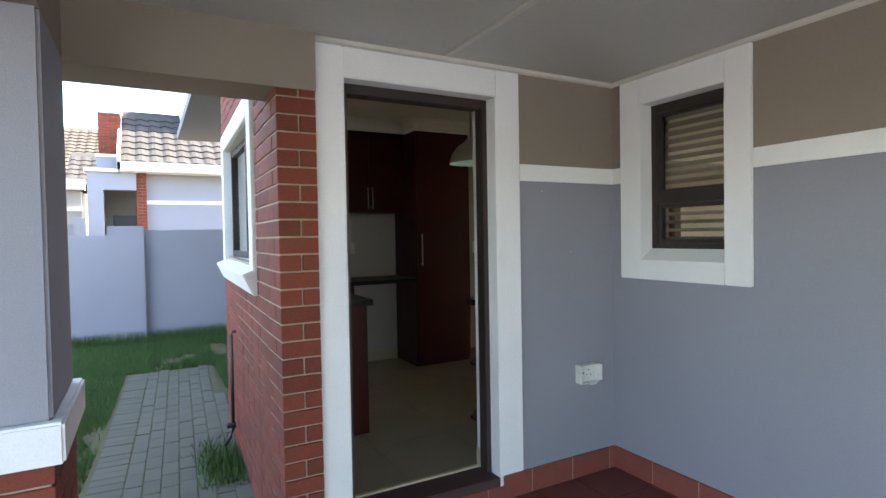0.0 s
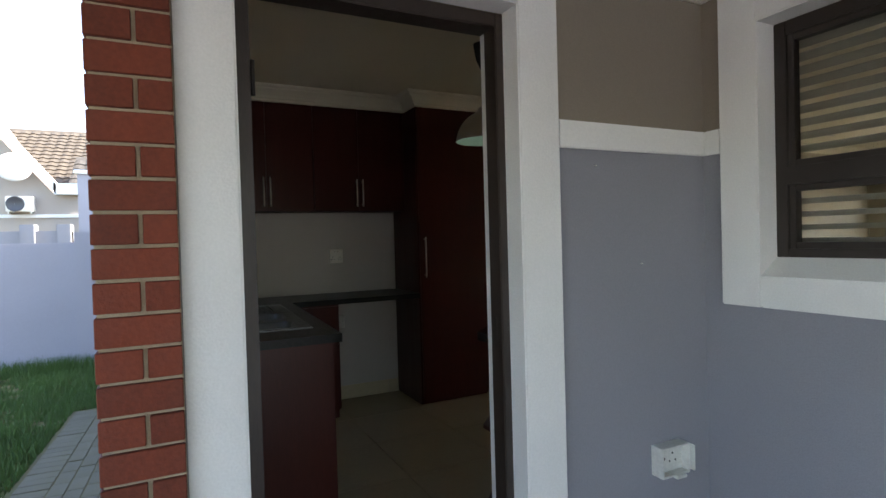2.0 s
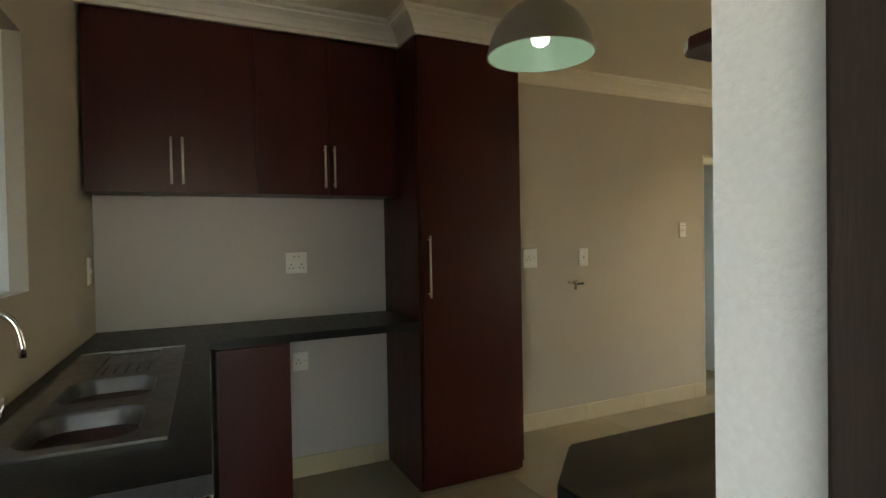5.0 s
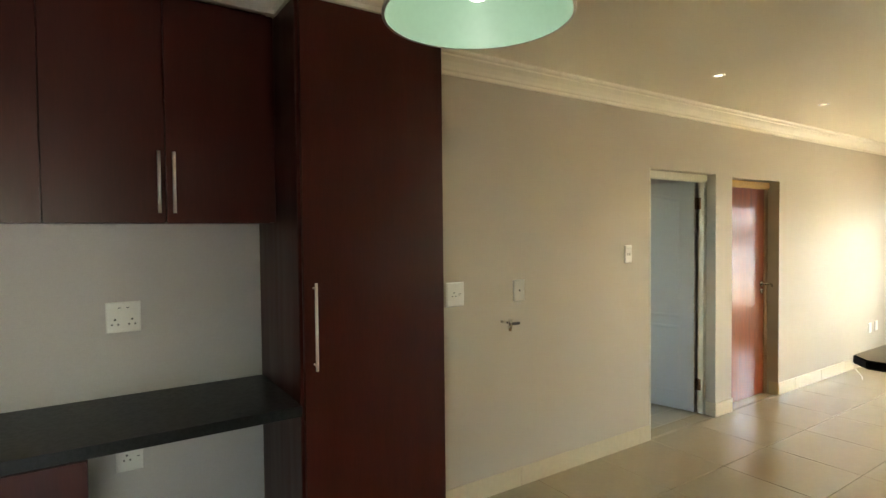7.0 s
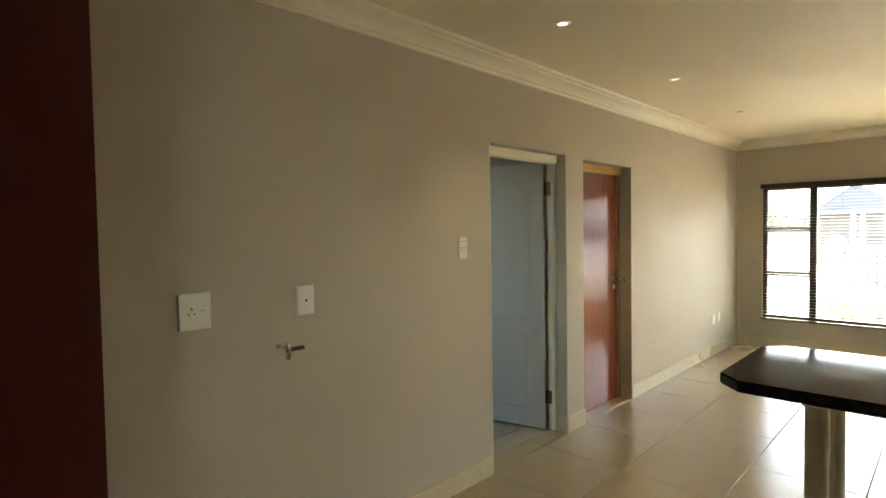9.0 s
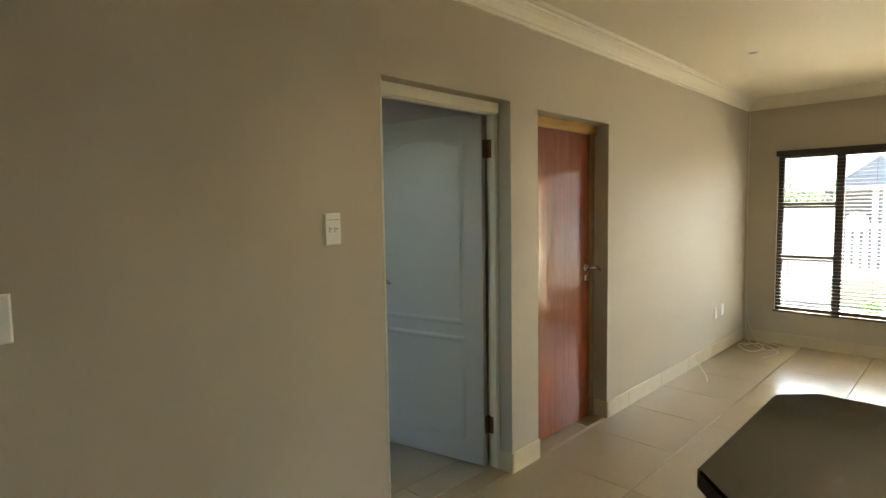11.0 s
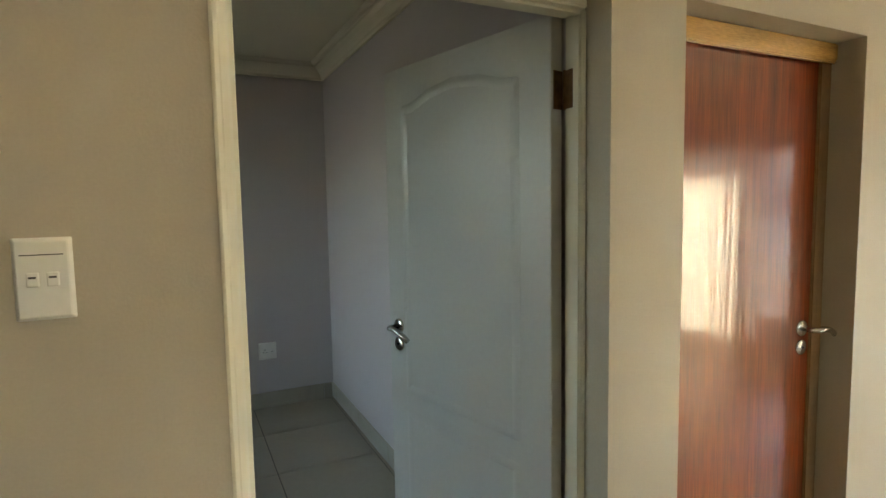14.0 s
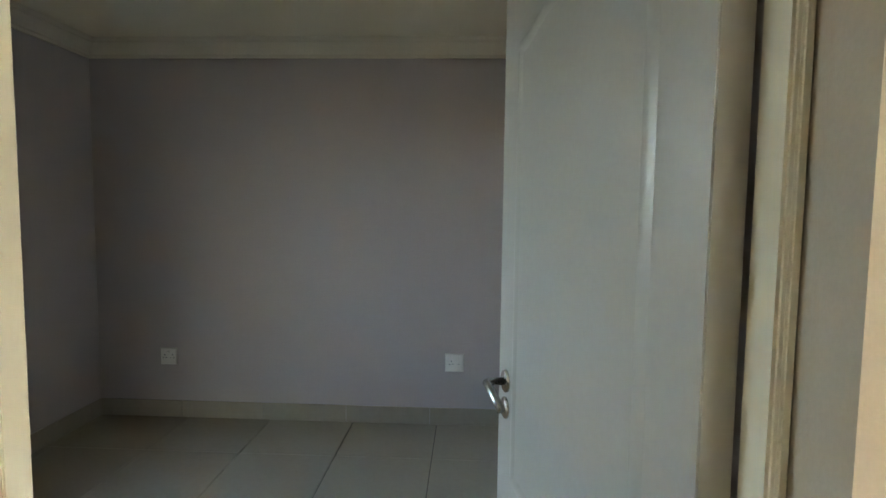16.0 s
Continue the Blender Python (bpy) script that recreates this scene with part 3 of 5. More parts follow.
def rail(bm, pts, y, w, d):
    """A flat moulding of width w and depth d along a closed outline in the x-z plane."""
    n = len(pts)
    for i in range(n):
        a, b = Vector(pts[i]), Vector(pts[(i + 1) % n])
        t = (b - a).normalized()
        s = Vector((t.y, -t.x)) * w / 2
        a2, b2 = a - t * w * 0.25, b + t * w * 0.25
        v = [bm.verts.new((p.x + s.x * k, y if abs(k) > 0.9 else y - d, p.y + s.y * k)) for p in (a2, b2) for k in (-1, -0.3, 0.3, 1)]
        for j in range(3):
            bm.faces.new((v[j], v[j + 1], v[4 + j + 1], v[4 + j]))
    return bm


def prism(outline, z0, z1):
    """An upright solid over a plan outline."""
    bm = bmesh.new()
    lo, hi = ([bm.verts.new((x, y, z)) for x, y in outline] for z in (z0, z1))
    n = len(outline)
    bm.faces.new(lo[::-1])
    bm.faces.new(hi)
    for i in range(n):
        bm.faces.new((lo[i], lo[(i + 1) % n], hi[(i + 1) % n], hi[i]))
    return bm


d1 = thing("door_2", "white moulded two-panel inner door standing open into the bedroom", "door")
d1["kind"] = "structure"
L1, R1, T1 = 4.780, 5.673, 2.06
J1 = R1 - 0.0195
part("door_frame", bevel(prism([(L1, 5.297), (L1 + 0.006, 5.295), (L1 + 0.014, 5.306), (L1 + 0.016, 5.306), (L1 + 0.027, 5.322), (L1 + 0.034, 5.338), (L1 + 0.043, 5.349), (L1 + 0.043, 5.452), (L1, 5.452)], 0, T1 - 0.002), 0.002, 1), M_WFRAME, d1)
part("door_frame", bevel(boxes((J1, R1, 5.392, 5.452, 0, T1), (L1 + 0.043, J1, 5.362, 5.452, T1 - 0.058, T1 - 0.004)), 0.004), M_WFRAME, d1)
part("door_stop", bevel(boxes((L1 + 0.043, L1 + 0.049, 5.405, 5.425, 0, T1 - 0.052), (L1 + 0.049, J1, 5.385, 5.41, T1 - 0.064, T1 - 0.058)), 0.002), M_WFRAME, d1)
part("architrave_strip", bevel(boxes((R1 - 0.013, R1 - 0.001, 5.386, 5.393, 0, T1 - 0.052)), 0.003), M_WFRAME, d1)
hx, hy = 5.657, 5.459
ang = 103.0
# the leaf lies along local x from the hinge; the face seen from the living room is at local y = 0 turned outward
LM = pose(hx, hy, 0, 0, 0, ang) @ Matrix.Translation((0.006, 0.046, 0))
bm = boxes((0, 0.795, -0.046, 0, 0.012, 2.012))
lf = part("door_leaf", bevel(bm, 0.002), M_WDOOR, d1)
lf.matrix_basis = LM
for zs, top in (((0.84, 1.86), True), ((0.17, 0.74), False)):
    a, b = 0.13, 0.675
    z0, z1 = zs
    out = [(a, z0), (b, z0), (b, z1)]
    if top:
        out += [(b - 0.05, z1 + 0.004), (b - 0.15, z1 + 0.035), ((a + b) / 2, z1 + 0.05), (a + 0.15, z1 + 0.035), (a + 0.05, z1 + 0.004)]
    out += [(a, z1)]
    for face, s in ((0.0, -1), (-0.046, 1)):
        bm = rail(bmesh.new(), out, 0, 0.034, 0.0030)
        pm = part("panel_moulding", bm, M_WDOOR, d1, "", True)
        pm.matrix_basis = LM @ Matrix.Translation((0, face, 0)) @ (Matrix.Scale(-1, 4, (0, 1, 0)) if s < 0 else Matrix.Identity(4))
for s, y in ((-1, 0.0), (1, -0.046)):
    obs = lever(d1, -1)
    place(obs, LM @ Matrix.Translation((0.731, y, 1.068)) @ (Matrix.Scale(-1, 4, (0, 1, 0)) if s < 0 else Matrix.Identity(4)))
M_HINGE = mat("aged_brass_hinge", (0.20, 0.12, 0.06), 0.35, 0.9, vary=0.3, scale=30, bump=0.1)
for z in (1.82, 0.25):
    hg = part("hinge", bevel(boxes((J1 - 0.001, J1 + 0.002, 5.418, 5.450, z - 0.05, z + 0.05)), 0.001), M_HINGE, d1)
    h2 = part("hinge_leaf", boxes((-0.003, 0.0, -0.044, -0.010, z - 0.05, z + 0.05)), M_HINGE, d1)
    h2.matrix_basis = LM
    part("hinge_pin", rod(bmesh.new(), (hx + 0.001, hy - 0.006, z - 0.052), (hx + 0.001, hy - 0.006, z + 0.052), 0.007, 10), M_HINGE, d1)

M_VARN = mat("varnished_red_brown_veneer", (0.20, 0.036, 0.008), 0.36, vary=0.55, scale=2.6, fine=14, bump=0.16, stretch=(14, 14, 0.55), coat=1.0)
M_VARN.node_tree.nodes["Principled BSDF"].inputs["Coat IOR"].default_value = 1.48
M_VARN.node_tree.nodes["Principled BSDF"].inputs["Coat Roughness"].default_value = 0.11


def streaky_coat(m, strength=0.30):
    """Ripples in the varnish that follow the grain."""
    n, l = m.node_tree.nodes, m.node_tree.links
    tc, mp, ns, bp = (n.new("ShaderNode" + k) for k in ("TexCoord", "Mapping", "TexNoise", "Bump"))
    mp.inputs["Scale"].default_value = (18, 18, 0.9)
    ns.inputs["Scale"].default_value, ns.inputs["Detail"].default_value = 1.5, 4
    bp.inputs["Strength"].default_value, bp.inputs["Distance"].default_value = strength, 0.004
    l.new(tc.outputs["Object"], mp.inputs["Vector"])
    l.new(mp.outputs[0], ns.inputs["Vector"])
    l.new(ns.outputs["Fac"], bp.inputs["Height"])
    l.new(bp.outputs[0], n["Principled BSDF"].inputs["Coat Normal"])


streaky_coat(M_VARN)
M_VARN.node_tree.nodes["Principled BSDF"].inputs["Specular IOR Level"].default_value = 0.15
M_PINE = mat("varnished_yellow_pine", (0.48, 0.27, 0.075), 0.25, vary=0.35, scale=4, fine=40, bump=0.1, stretch=(1, 8, 8), coat=0.5)
M_PINEV = mat("varnished_brown_pine", (0.22, 0.12, 0.05), 0.3, vary=0.35, scale=4, fine=40, bump=0.1, stretch=(8, 8, 1), coat=0.4)
d2 = thing("door_3", "closed varnished red-brown veneer door with streaky glossy grain", "door")
d2["kind"] = "structure"
L2, R2, T2 = 5.926, 6.760, 2.045
part("door_frame", bevel(boxes((L2, L2 + 0.04, 5.40, YLB, 0, T2), (R2 - 0.062, R2, 5.403, YLB, 0, T2)), 0.004), M_PINEV, d2, "brown varnished pine frame")
part("frame_head", bevel(boxes((L2, R2, 5.385, YLB, T2 - 0.06, T2 - 0.002)), 0.005), M_PINE, d2, "yellow varnished pine frame head")
part("frame_bead", bevel(boxes((L2 + 0.02, R2 - 0.02, 5.378, 5.40, T2 - 0.072, T2 - 0.055)), 0.004), M_PINE, d2)
part("door_leaf", bevel(boxes((L2 + 0.02, R2 - 0.045, 5.412, YLB - 0.004, 0.008, T2 - 0.06)), 0.002), M_VARN, d2)
obs = lever(d2, 1)
place(obs, Matrix.Translation((6.655, 5.412, 1.07)))
bm = boxes((L2, R2, YLB, YLB + 0.02, -0.05, T2 + 0.05))
structure("backing_door_3", bm, M_TAUPE, "plain wall face behind the closed door")


# ---- sockets and switches ----
def plate(label, w, h, m, holes=(), rockers=(), d=0.010, name="wall_socket", cat="socket", lines=()):
    """A white cover plate; local: plate in the x-z plane, out to -y."""
    p = thing(name, label, cat, "wall sockets and switches")
    p.matrix_basis = m
    bm = bmesh.new()
    v0 = [bm.verts.new(q) for q in ((-w / 2, 0, -h / 2), (w / 2, 0, -h / 2), (w / 2, 0, h / 2), (-w / 2, 0, h / 2))]
    i = 0.006
    v1 = [bm.verts.new(q) for q in ((-w / 2 + i, -d, -h / 2 + i), (w / 2 - i, -d, -h / 2 + i), (w / 2 - i, -d, h / 2 - i), (-w / 2 + i, -d, h / 2 - i))]
    bm.faces.new(v1)
    bm.faces.new(v0[::-1])
    for k in range(4):
        j = (k + 1) % 4
        bm.faces.new((v0[k], v0[j], v1[j], v1[k]))
    part("cover_plate", bevel(bm, 0.0015, 1), M_PLASTIC, p)
    for hx_, hz_, hr in holes:
        part("pin_hole", rod(bmesh.new(), (hx_, -d - 0.0006, hz_), (hx_, -d + 0.003, hz_), hr, 10), M_DARK, p)
    for rx_, rz_ in rockers:
        part("rocker", bevel(boxes((rx_ - 0.008, rx_ + 0.008, -d - 0.005, -d + 0.002, rz_ - 0.011, rz_ + 0.011)), 0.0015, 1), M_PLASTIC, p)
        part("rocker_mark", boxes((rx_ - 0.005, rx_ + 0.005, -d - 0.0056, -d - 0.004, rz_ + 0.002, rz_ + 0.005)), M_DARK, p)
    for lz in lines:
        part("groove", boxes((-w / 2 + 0.012, w / 2 - 0.012, -d - 0.0004, -d + 0.001, lz - 0.0008, lz + 0.0008)), M_DARK, p)
    return p


def three_pin(cx, cz, s=1.0):
    return [(cx, cz + 0.011 * s, 0.0042), (cx - 0.011 * s, cz - 0.009 * s, 0.0036), (cx + 0.011 * s, cz - 0.009 * s, 0.0036)]


ON = lambda x, z, y=YL: pose(x, y, z)
plate("white double socket outlet on the splashback over the worktop", 0.127, 0.127, ON(1.358, 1.258), three_pin(-0.03, -0.02) + three_pin(0.03, -0.02), [(-0.014, 0.035), (0.014, 0.035)])
plate("white single socket outlet low under the worktop", 0.10, 0.115, ON(1.367, 0.682), three_pin(-0.01, 0), [(0.03, 0.0)])
plate("white socket outlet on the wall beside the tall cupboard", 0.127, 0.142, ON(2.993, 1.234), three_pin(-0.012, 0), [(0.028, 0.0)])
plate("white blank plate with a single cable outlet", 0.092, 0.134, ON(3.474, 1.227), [(0, 0, 0.006)], name="cable_outlet", cat="cable outlet")
plate("white double light switch beside the bedroom door", 0.080, 0.130, ON(4.525, 1.421), (), [(-0.013, 0.0), (0.013, 0.0)], name="light_switch", cat="light switch", lines=(0.038,))
plate("white blank plate low on the living room wall", 0.08, 0.12, ON(8.94, 0.42), name="cable_outlet", cat="cable outlet")
plate("white blank plate low on the living room wall", 0.08, 0.12, ON(9.13, 0.43), name="cable_outlet", cat="cable outlet")
plate("white socket outlet low on the bedroom wall", 0.130, 0.130, ON(5.267, 0.436, 8.49), three_pin(-0.02, 0) , [(0.03, -0.01)])
plate("white socket outlet low on the bedroom wall", 0.120, 0.122, ON(3.265, 0.434, 8.49), three_pin(-0.028, 0) + three_pin(0.028, 0), [(0, 0.035)])
plate("white light switch on the kitchen side wall", 0.10, 0.135, pose(XK - 0.0056, 5.14, 1.258, 0, 0, 92), (), [(-0.015, 0.0), (0.015, 0.0)], name="light_switch", cat="light switch")

# outdoor socket box
ob = thing("outdoor_socket_box", "open white outdoor socket box low on the grey patio wall", "socket")
ob.location = (1.735, YD, 0.54)
M_BOX = mat("weathered_white_plastic", (0.60, 0.60, 0.55), 0.5, vary=0.15, scale=15, bump=0.05)
part("box_shell", bevel(boxes((-0.07, 0.062, -0.055, 0, -0.058, -0.050), (-0.07, 0.062, -0.055, 0, 0.047, 0.053), (-0.075, -0.068, -0.055, 0, -0.058, 0.053), (0.060, 0.067, -0.055, 0, -0.058, 0.053)), 0.0015), M_BOX, ob)
part("face_plate", boxes((-0.068, 0.060, -0.022, -0.001, -0.05, 0.047)), M_BOX, ob)
part("side_clip", bevel(boxes((0.064, 0.070, -0.075, -0.01, -0.045, 0.05)), 0.001), M_BOX, ob)
part("lid_stub", bevel(boxes((-0.02, 0.03, -0.072, -0.05, -0.062, -0.05)), 0.002), M_BOX, ob)
for hx_, hz_, hr in three_pin(0.01, 0.0, 1.4) + [(-0.035, 0.0, 0.006)]:
    part("pin_hole", rod(bmesh.new(), (hx_, -0.0235, hz_), (hx_, -0.02, hz_), hr, 10), M_DARK, ob)
for sx, sz in ((1.42, 1.62), (1.63, 1.27)):
    part("wall_hook", rod(bmesh.new(), (sx, YD, sz), (sx, YD - 0.008, sz + 0.001), 0.0025, 8), M_BOX, None, "small screw stub sticking out of grey plaster")

# wall tap
tp = thing("wall_tap", "small brass and chrome washing machine tap on the wall", "tap", at=(3.335, YL, 1.045))
part("pipe", rod(bmesh.new(), (0, 0, 0), (0.010, -0.075, 0), 0.009, 12), M_CHROME, tp, "", True)
part("body", rod(bmesh.new(), (0.010, -0.07, 0.020), (0.010, -0.07, -0.03), 0.013, 12), M_CHROME, tp, "", True)
part("nozzle", rod(bmesh.new(), (0.010, -0.07, -0.028), (0.010, -0.07, -0.048), 0.009, 12), M_HINGE, tp, "", True)
part("handle", bevel(boxes((0.012, 0.085, -0.078, -0.062, -0.016, 0.0)), 0.003), M_DARK, tp)


# ---- kitchen ----
def bar_handle(parent, x, y, z0, z1, out=(0, -1)):
    ox, oy = out
    bm = rod(bmesh.new(), (x + ox * 0.032, y + oy * 0.032, z0), (x + ox * 0.032, y + oy * 0.032, z1), 0.0058, 12)
    for z in (z0 + 0.02, z1 - 0.02):
        rod(bm, (x, y, z), (x + ox * 0.032, y + oy * 0.032, z), 0.004, 10)
    return part("bar_handle", bm, M_HANDLE, parent, "brushed steel bar handle", True)


UZ, UT, UF = 1.635, 2.478, 5.0
for k in range(2):
    x0, x1 = (0.366, 1.117) if k == 0 else (1.117, 1.900)
    xm = 0.749 if k == 0 else 1.489
    u = thing("wall_cupboard", "dark mahogany wall cupboard with two tall doors over the worktop", "cupboard", "wall cupboards")
    part("body", bevel(boxes((x0, x1, UF + 0.02, YL, UZ, UT)), 0.002), M_MAHOG, u)
    for a, b in ((x0, xm), (xm, min(x1, 1.872))):
        dr = part("door", bevel(boxes((a + 0.002, b - 0.002, UF, UF + 0.018, UZ - 0.004, UT - 0.004)), 0.0025), M_MAHOG, u)
    for hx_ in (xm - 0.024, xm + 0.026):
        bar_handle(u, hx_, UF, 1.668, 1.893)
tall = thing("tall_cupboard", "full-height dark mahogany cupboard with one long door and bar handle", "cupboard")
part("body", bevel(boxes((1.905, 2.553, 4.765, YL, 0.02, UT)), 0.002), M_MAHOG, tall)
part("door", bevel(boxes((1.917, 2.551, 4.745, 4.763, 0.07, UT - 0.004)), 0.0025), M_MAHOG, tall)
part("plinth", boxes((1.91, 2.548, 4.79, YL, 0.0, 0.068)), M_MAHOG, tall)
bar_handle(tall, 1.955, 4.745, 1.068, 1.40)
lowb = thing("base_cupboard", "dark mahogany base cupboard in the worktop corner", "cupboard", "base cupboards")
part("body", bevel(boxes((0.89, 1.225, 4.785, YL, 0.08, 0.898)), 0.002), M_MAHOG, lowb)
part("door", bevel(boxes((0.895, 1.222, 4.765, 4.783, 0.09, 0.885)), 0.0025), M_MAHOG, lowb)
part("plinth", boxes((0.89, 1.222, 4.83, YL, 0, 0.08)), M_MAHOG, lowb)
lowl = thing("sink_cupboard", "dark mahogany base cupboard run under the steel sink", "cupboard", "base cupboards")
part("end_panel", bevel(boxes((XK, 0.845, 3.23, 3.248, 0.0, 0.898)), 0.002), M_MAHOG, lowl)
part("body", bevel(boxes((XK, 0.825, 3.250, YL, 0.08, 0.898)), 0.002), M_MAHOG, lowl)
part("plinth", boxes((XK, 0.79, 3.25, 5.2, 0, 0.08)), M_MAHOG, lowl)
for a, b, hy_ in ((3.25, 3.72, 3.67), (3.72, 4.24, 4.19), (4.24, 4.76, 4.62)):
    part("door", bevel(boxes((0.827, 0.845, a + 0.002, b - 0.002, 0.09, 0.885)), 0.0025), M_MAHOG, lowl)
    bar_handle(lowl, 0.845, hy_, 0.63, 0.86, (1, 0))

# worktop with a cut-out for the sink
wt = thing("worktop", "polished black granite worktop turning the corner of the kitchen", "worktop")
SX0, SX1, SY0, SY1 = 0.435, 0.765, 3.47, 4.63
for r in ((XK, 1.92, 4.735, YL, 0.90, 0.94), (XK, SX0, 3.20, 4.735, 0.90, 0.94), (SX1, 0.882, 3.20, 4.735, 0.90, 0.94), (SX0, SX1, 3.20, SY0, 0.90, 0.94), (SX0, SX1, SY1, 4.735, 0.90, 0.94)):
    part("slab", slanted(boxes(r)), M_GRANITEW, wt)

sink = thing("kitchen_sink", "stainless steel double-bowl sink with a drainer set into black granite", "sink")
bm = bmesh.new()
zt = 0.9445
bowls = ((0.475, 0.725, 3.50, 3.775), (0.475, 0.725, 3.87, 4.15))
# rim plate as strips round the bowls
xs0, xs1, ys0, ys1 = 0.41, 0.79, 3.445, 4.655
for r in ((xs0, bowls[0][0], ys0, ys1), (bowls[0][1], xs1, ys0, ys1), (bowls[0][0], bowls[0][1], ys0, 3.50), (bowls[0][0], bowls[0][1], 3.775, 3.87), (bowls[0][0], bowls[0][1], 4.15, 4.21)):
    box(bm, r[0], r[1], r[2], r[3], zt - 0.0035, zt)
for r in ((0.475, 0.52, 4.21, ys1), (0.70, 0.725, 4.21, ys1), (0.52, 0.70, 4.62, ys1)):
    box(bm, r[0], r[1], r[2], r[3], zt - 0.0035, zt)
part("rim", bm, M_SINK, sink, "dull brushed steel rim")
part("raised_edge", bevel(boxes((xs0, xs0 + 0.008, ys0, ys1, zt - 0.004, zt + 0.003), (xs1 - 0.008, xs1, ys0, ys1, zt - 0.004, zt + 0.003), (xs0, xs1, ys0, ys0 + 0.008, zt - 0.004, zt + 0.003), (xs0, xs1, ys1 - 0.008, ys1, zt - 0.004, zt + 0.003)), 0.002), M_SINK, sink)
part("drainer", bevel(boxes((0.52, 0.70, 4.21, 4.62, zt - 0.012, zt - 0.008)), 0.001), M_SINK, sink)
for k in range(5):
    part("drainer_ridge", rod(bmesh.new(), (0.54 + k * 0.035, 4.24, zt - 0.008), (0.54 + k * 0.035, 4.60, zt - 0.007), 0.003, 8), M_SINK, sink, "", True)


def bowl(x0, x1, y0, y1, depth, parent):
    bm = bmesh.new()
    rings = []
    for f, z in ((0.0, zt - 0.001), (0.006, zt - 0.008), (0.012, zt - depth * 0.6), (0.022, zt - depth * 0.9), (0.05, zt - depth)):
        ring = []
        r = 0.07
        for cx, cy, a0 in ((x1 - f - r, y1 - f - r, 0), (x0 + f + r, y1 - f - r, 90), (x0 + f + r, y0 + f + r, 180), (x1 - f - r, y0 + f + r, 270)):
            for s in range(7):
                a = radians(a0 + s * 15)
                ring.append(bm.verts.new((cx + r * math.cos(a), cy + r * math.sin(a), z)))
        rings.append(ring)
    for p, q in zip(rings, rings[1:]):
        for i in range(len(p)):
            j = (i + 1) % len(p)
            bm.faces.new((p[i], p[j], q[j], q[i]))
    bm.faces.new(rings[-1])
    # corner fillets of the rim
    for (cx, cy), (ox, oy), a0 in (((x1 - 0.07, y1 - 0.07), (x1, y1), 0), ((x0 + 0.07, y1 - 0.07), (x0, y1), 90), ((x0 + 0.07, y0 + 0.07), (x0, y0), 180), ((x1 - 0.07, y0 + 0.07), (x1, y0), 270)):
        vs = [bm.verts.new((ox, oy, zt - 0.0005))] + [bm.verts.new((cx + 0.07 * math.cos(radians(a0 + s * 15)), cy + 0.07 * math.sin(radians(a0 + s * 15)), zt - 0.0005)) for s in range(7)]
        for s in range(1, 7):
            bm.faces.new((vs[0], vs[s], vs[s + 1]))
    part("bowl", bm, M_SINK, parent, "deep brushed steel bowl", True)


for b_ in bowls:
    bowl(*b_, 0.16, sink)
    part("drain", lathe(bmesh.new(), [(0.001, 0.0), (0.02, 0.002), (0.035, 0.004), (0.04, 0.0)], 24, ((b_[0] + b_[1]) / 2, (b_[2] + b_[3]) / 2, zt - 0.159)), M_CHROME, sink, "", True)

for th in (sink, lowl):
    for ch in th.children:
        for v in ch.data.vertices:
            v.co.x -= SLANT * (YL - v.co.y)
mx = thing("mixer_tap", "chrome swan-neck mixer tap behind the sink", "tap", at=(0.335, 3.62, 0.94))
part("base", lathe(bmesh.new(), [(0.001, 0.05), (0.018, 0.05), (0.02, 0.045), (0.02, 0.006), (0.026, 0.004), (0.026, 0.0)], 24), M_CHROME, mx, "", True)
part("spout", tube(bmesh.new(), [(0, 0, 0.04), (0, 0, 0.22)] + [(0.045 - 0.045 * math.cos(radians(a)), 0, 0.22 + 0.07 * math.sin(radians(a))) for a in range(15, 166, 15)] + [(0.092, 0, 0.21), (0.093, 0, 0.185)], 0.0085, 12), M_CHROME, mx, "", True)
part("lever", tube(bmesh.new(), [(0.018, 0, 0.03), (0.035, 0, 0.032), (0.05, 0.0, 0.06), (0.055, 0, 0.10)], 0.005, 10), M_CHROME, mx, "", True)


def plan_slab(outline, z0, z1):
    bm = bmesh.new()
    lo = [bm.verts.new((x, y, z0)) for x, y in outline]
    hi = [bm.verts.new((x, y, z1)) for x, y in outline]
    bm.faces.new(lo[::-1])
    bm.faces.new(hi)
    n = len(lo)
    for i in range(n):
        j = (i + 1) % n
        bm.faces.new((lo[i], lo[j], hi[j], hi[i]))
    return bm


# counter against the short wall beside the back door, with open corner shelves
sc = thing("side_counter", "black granite side counter beside the back door with open corner shelves", "counter")
endp = [(1.36, YDI + 0.004), (1.36, 2.86), (1.50, 3.0), (1.66, 3.0), (1.66, YDI + 0.004)]
part("worktop", bevel(plan_slab([(1.36, YDI + 0.004), (1.36, 2.86), (1.50, 3.0), (2.50, 3.0), (2.50, YDI + 0.004)], 0.90, 0.94), 0.004), M_GRANITE, sc, "polished black granite top")
for z in (0.10, 0.48):
    part("shelf", bevel(plan_slab([(x + (0.02 if x < 1.4 else 0), y - (0.02 if y > 2.9 else 0)) for x, y in endp], z, z + 0.02), 0.002), M_MAHOG, sc, "dark mahogany corner shelf")
part("body", bevel(boxes((1.66, 2.46, YDI + 0.004, 2.96, 0.0, 0.898)), 0.002), M_MAHOG, sc)
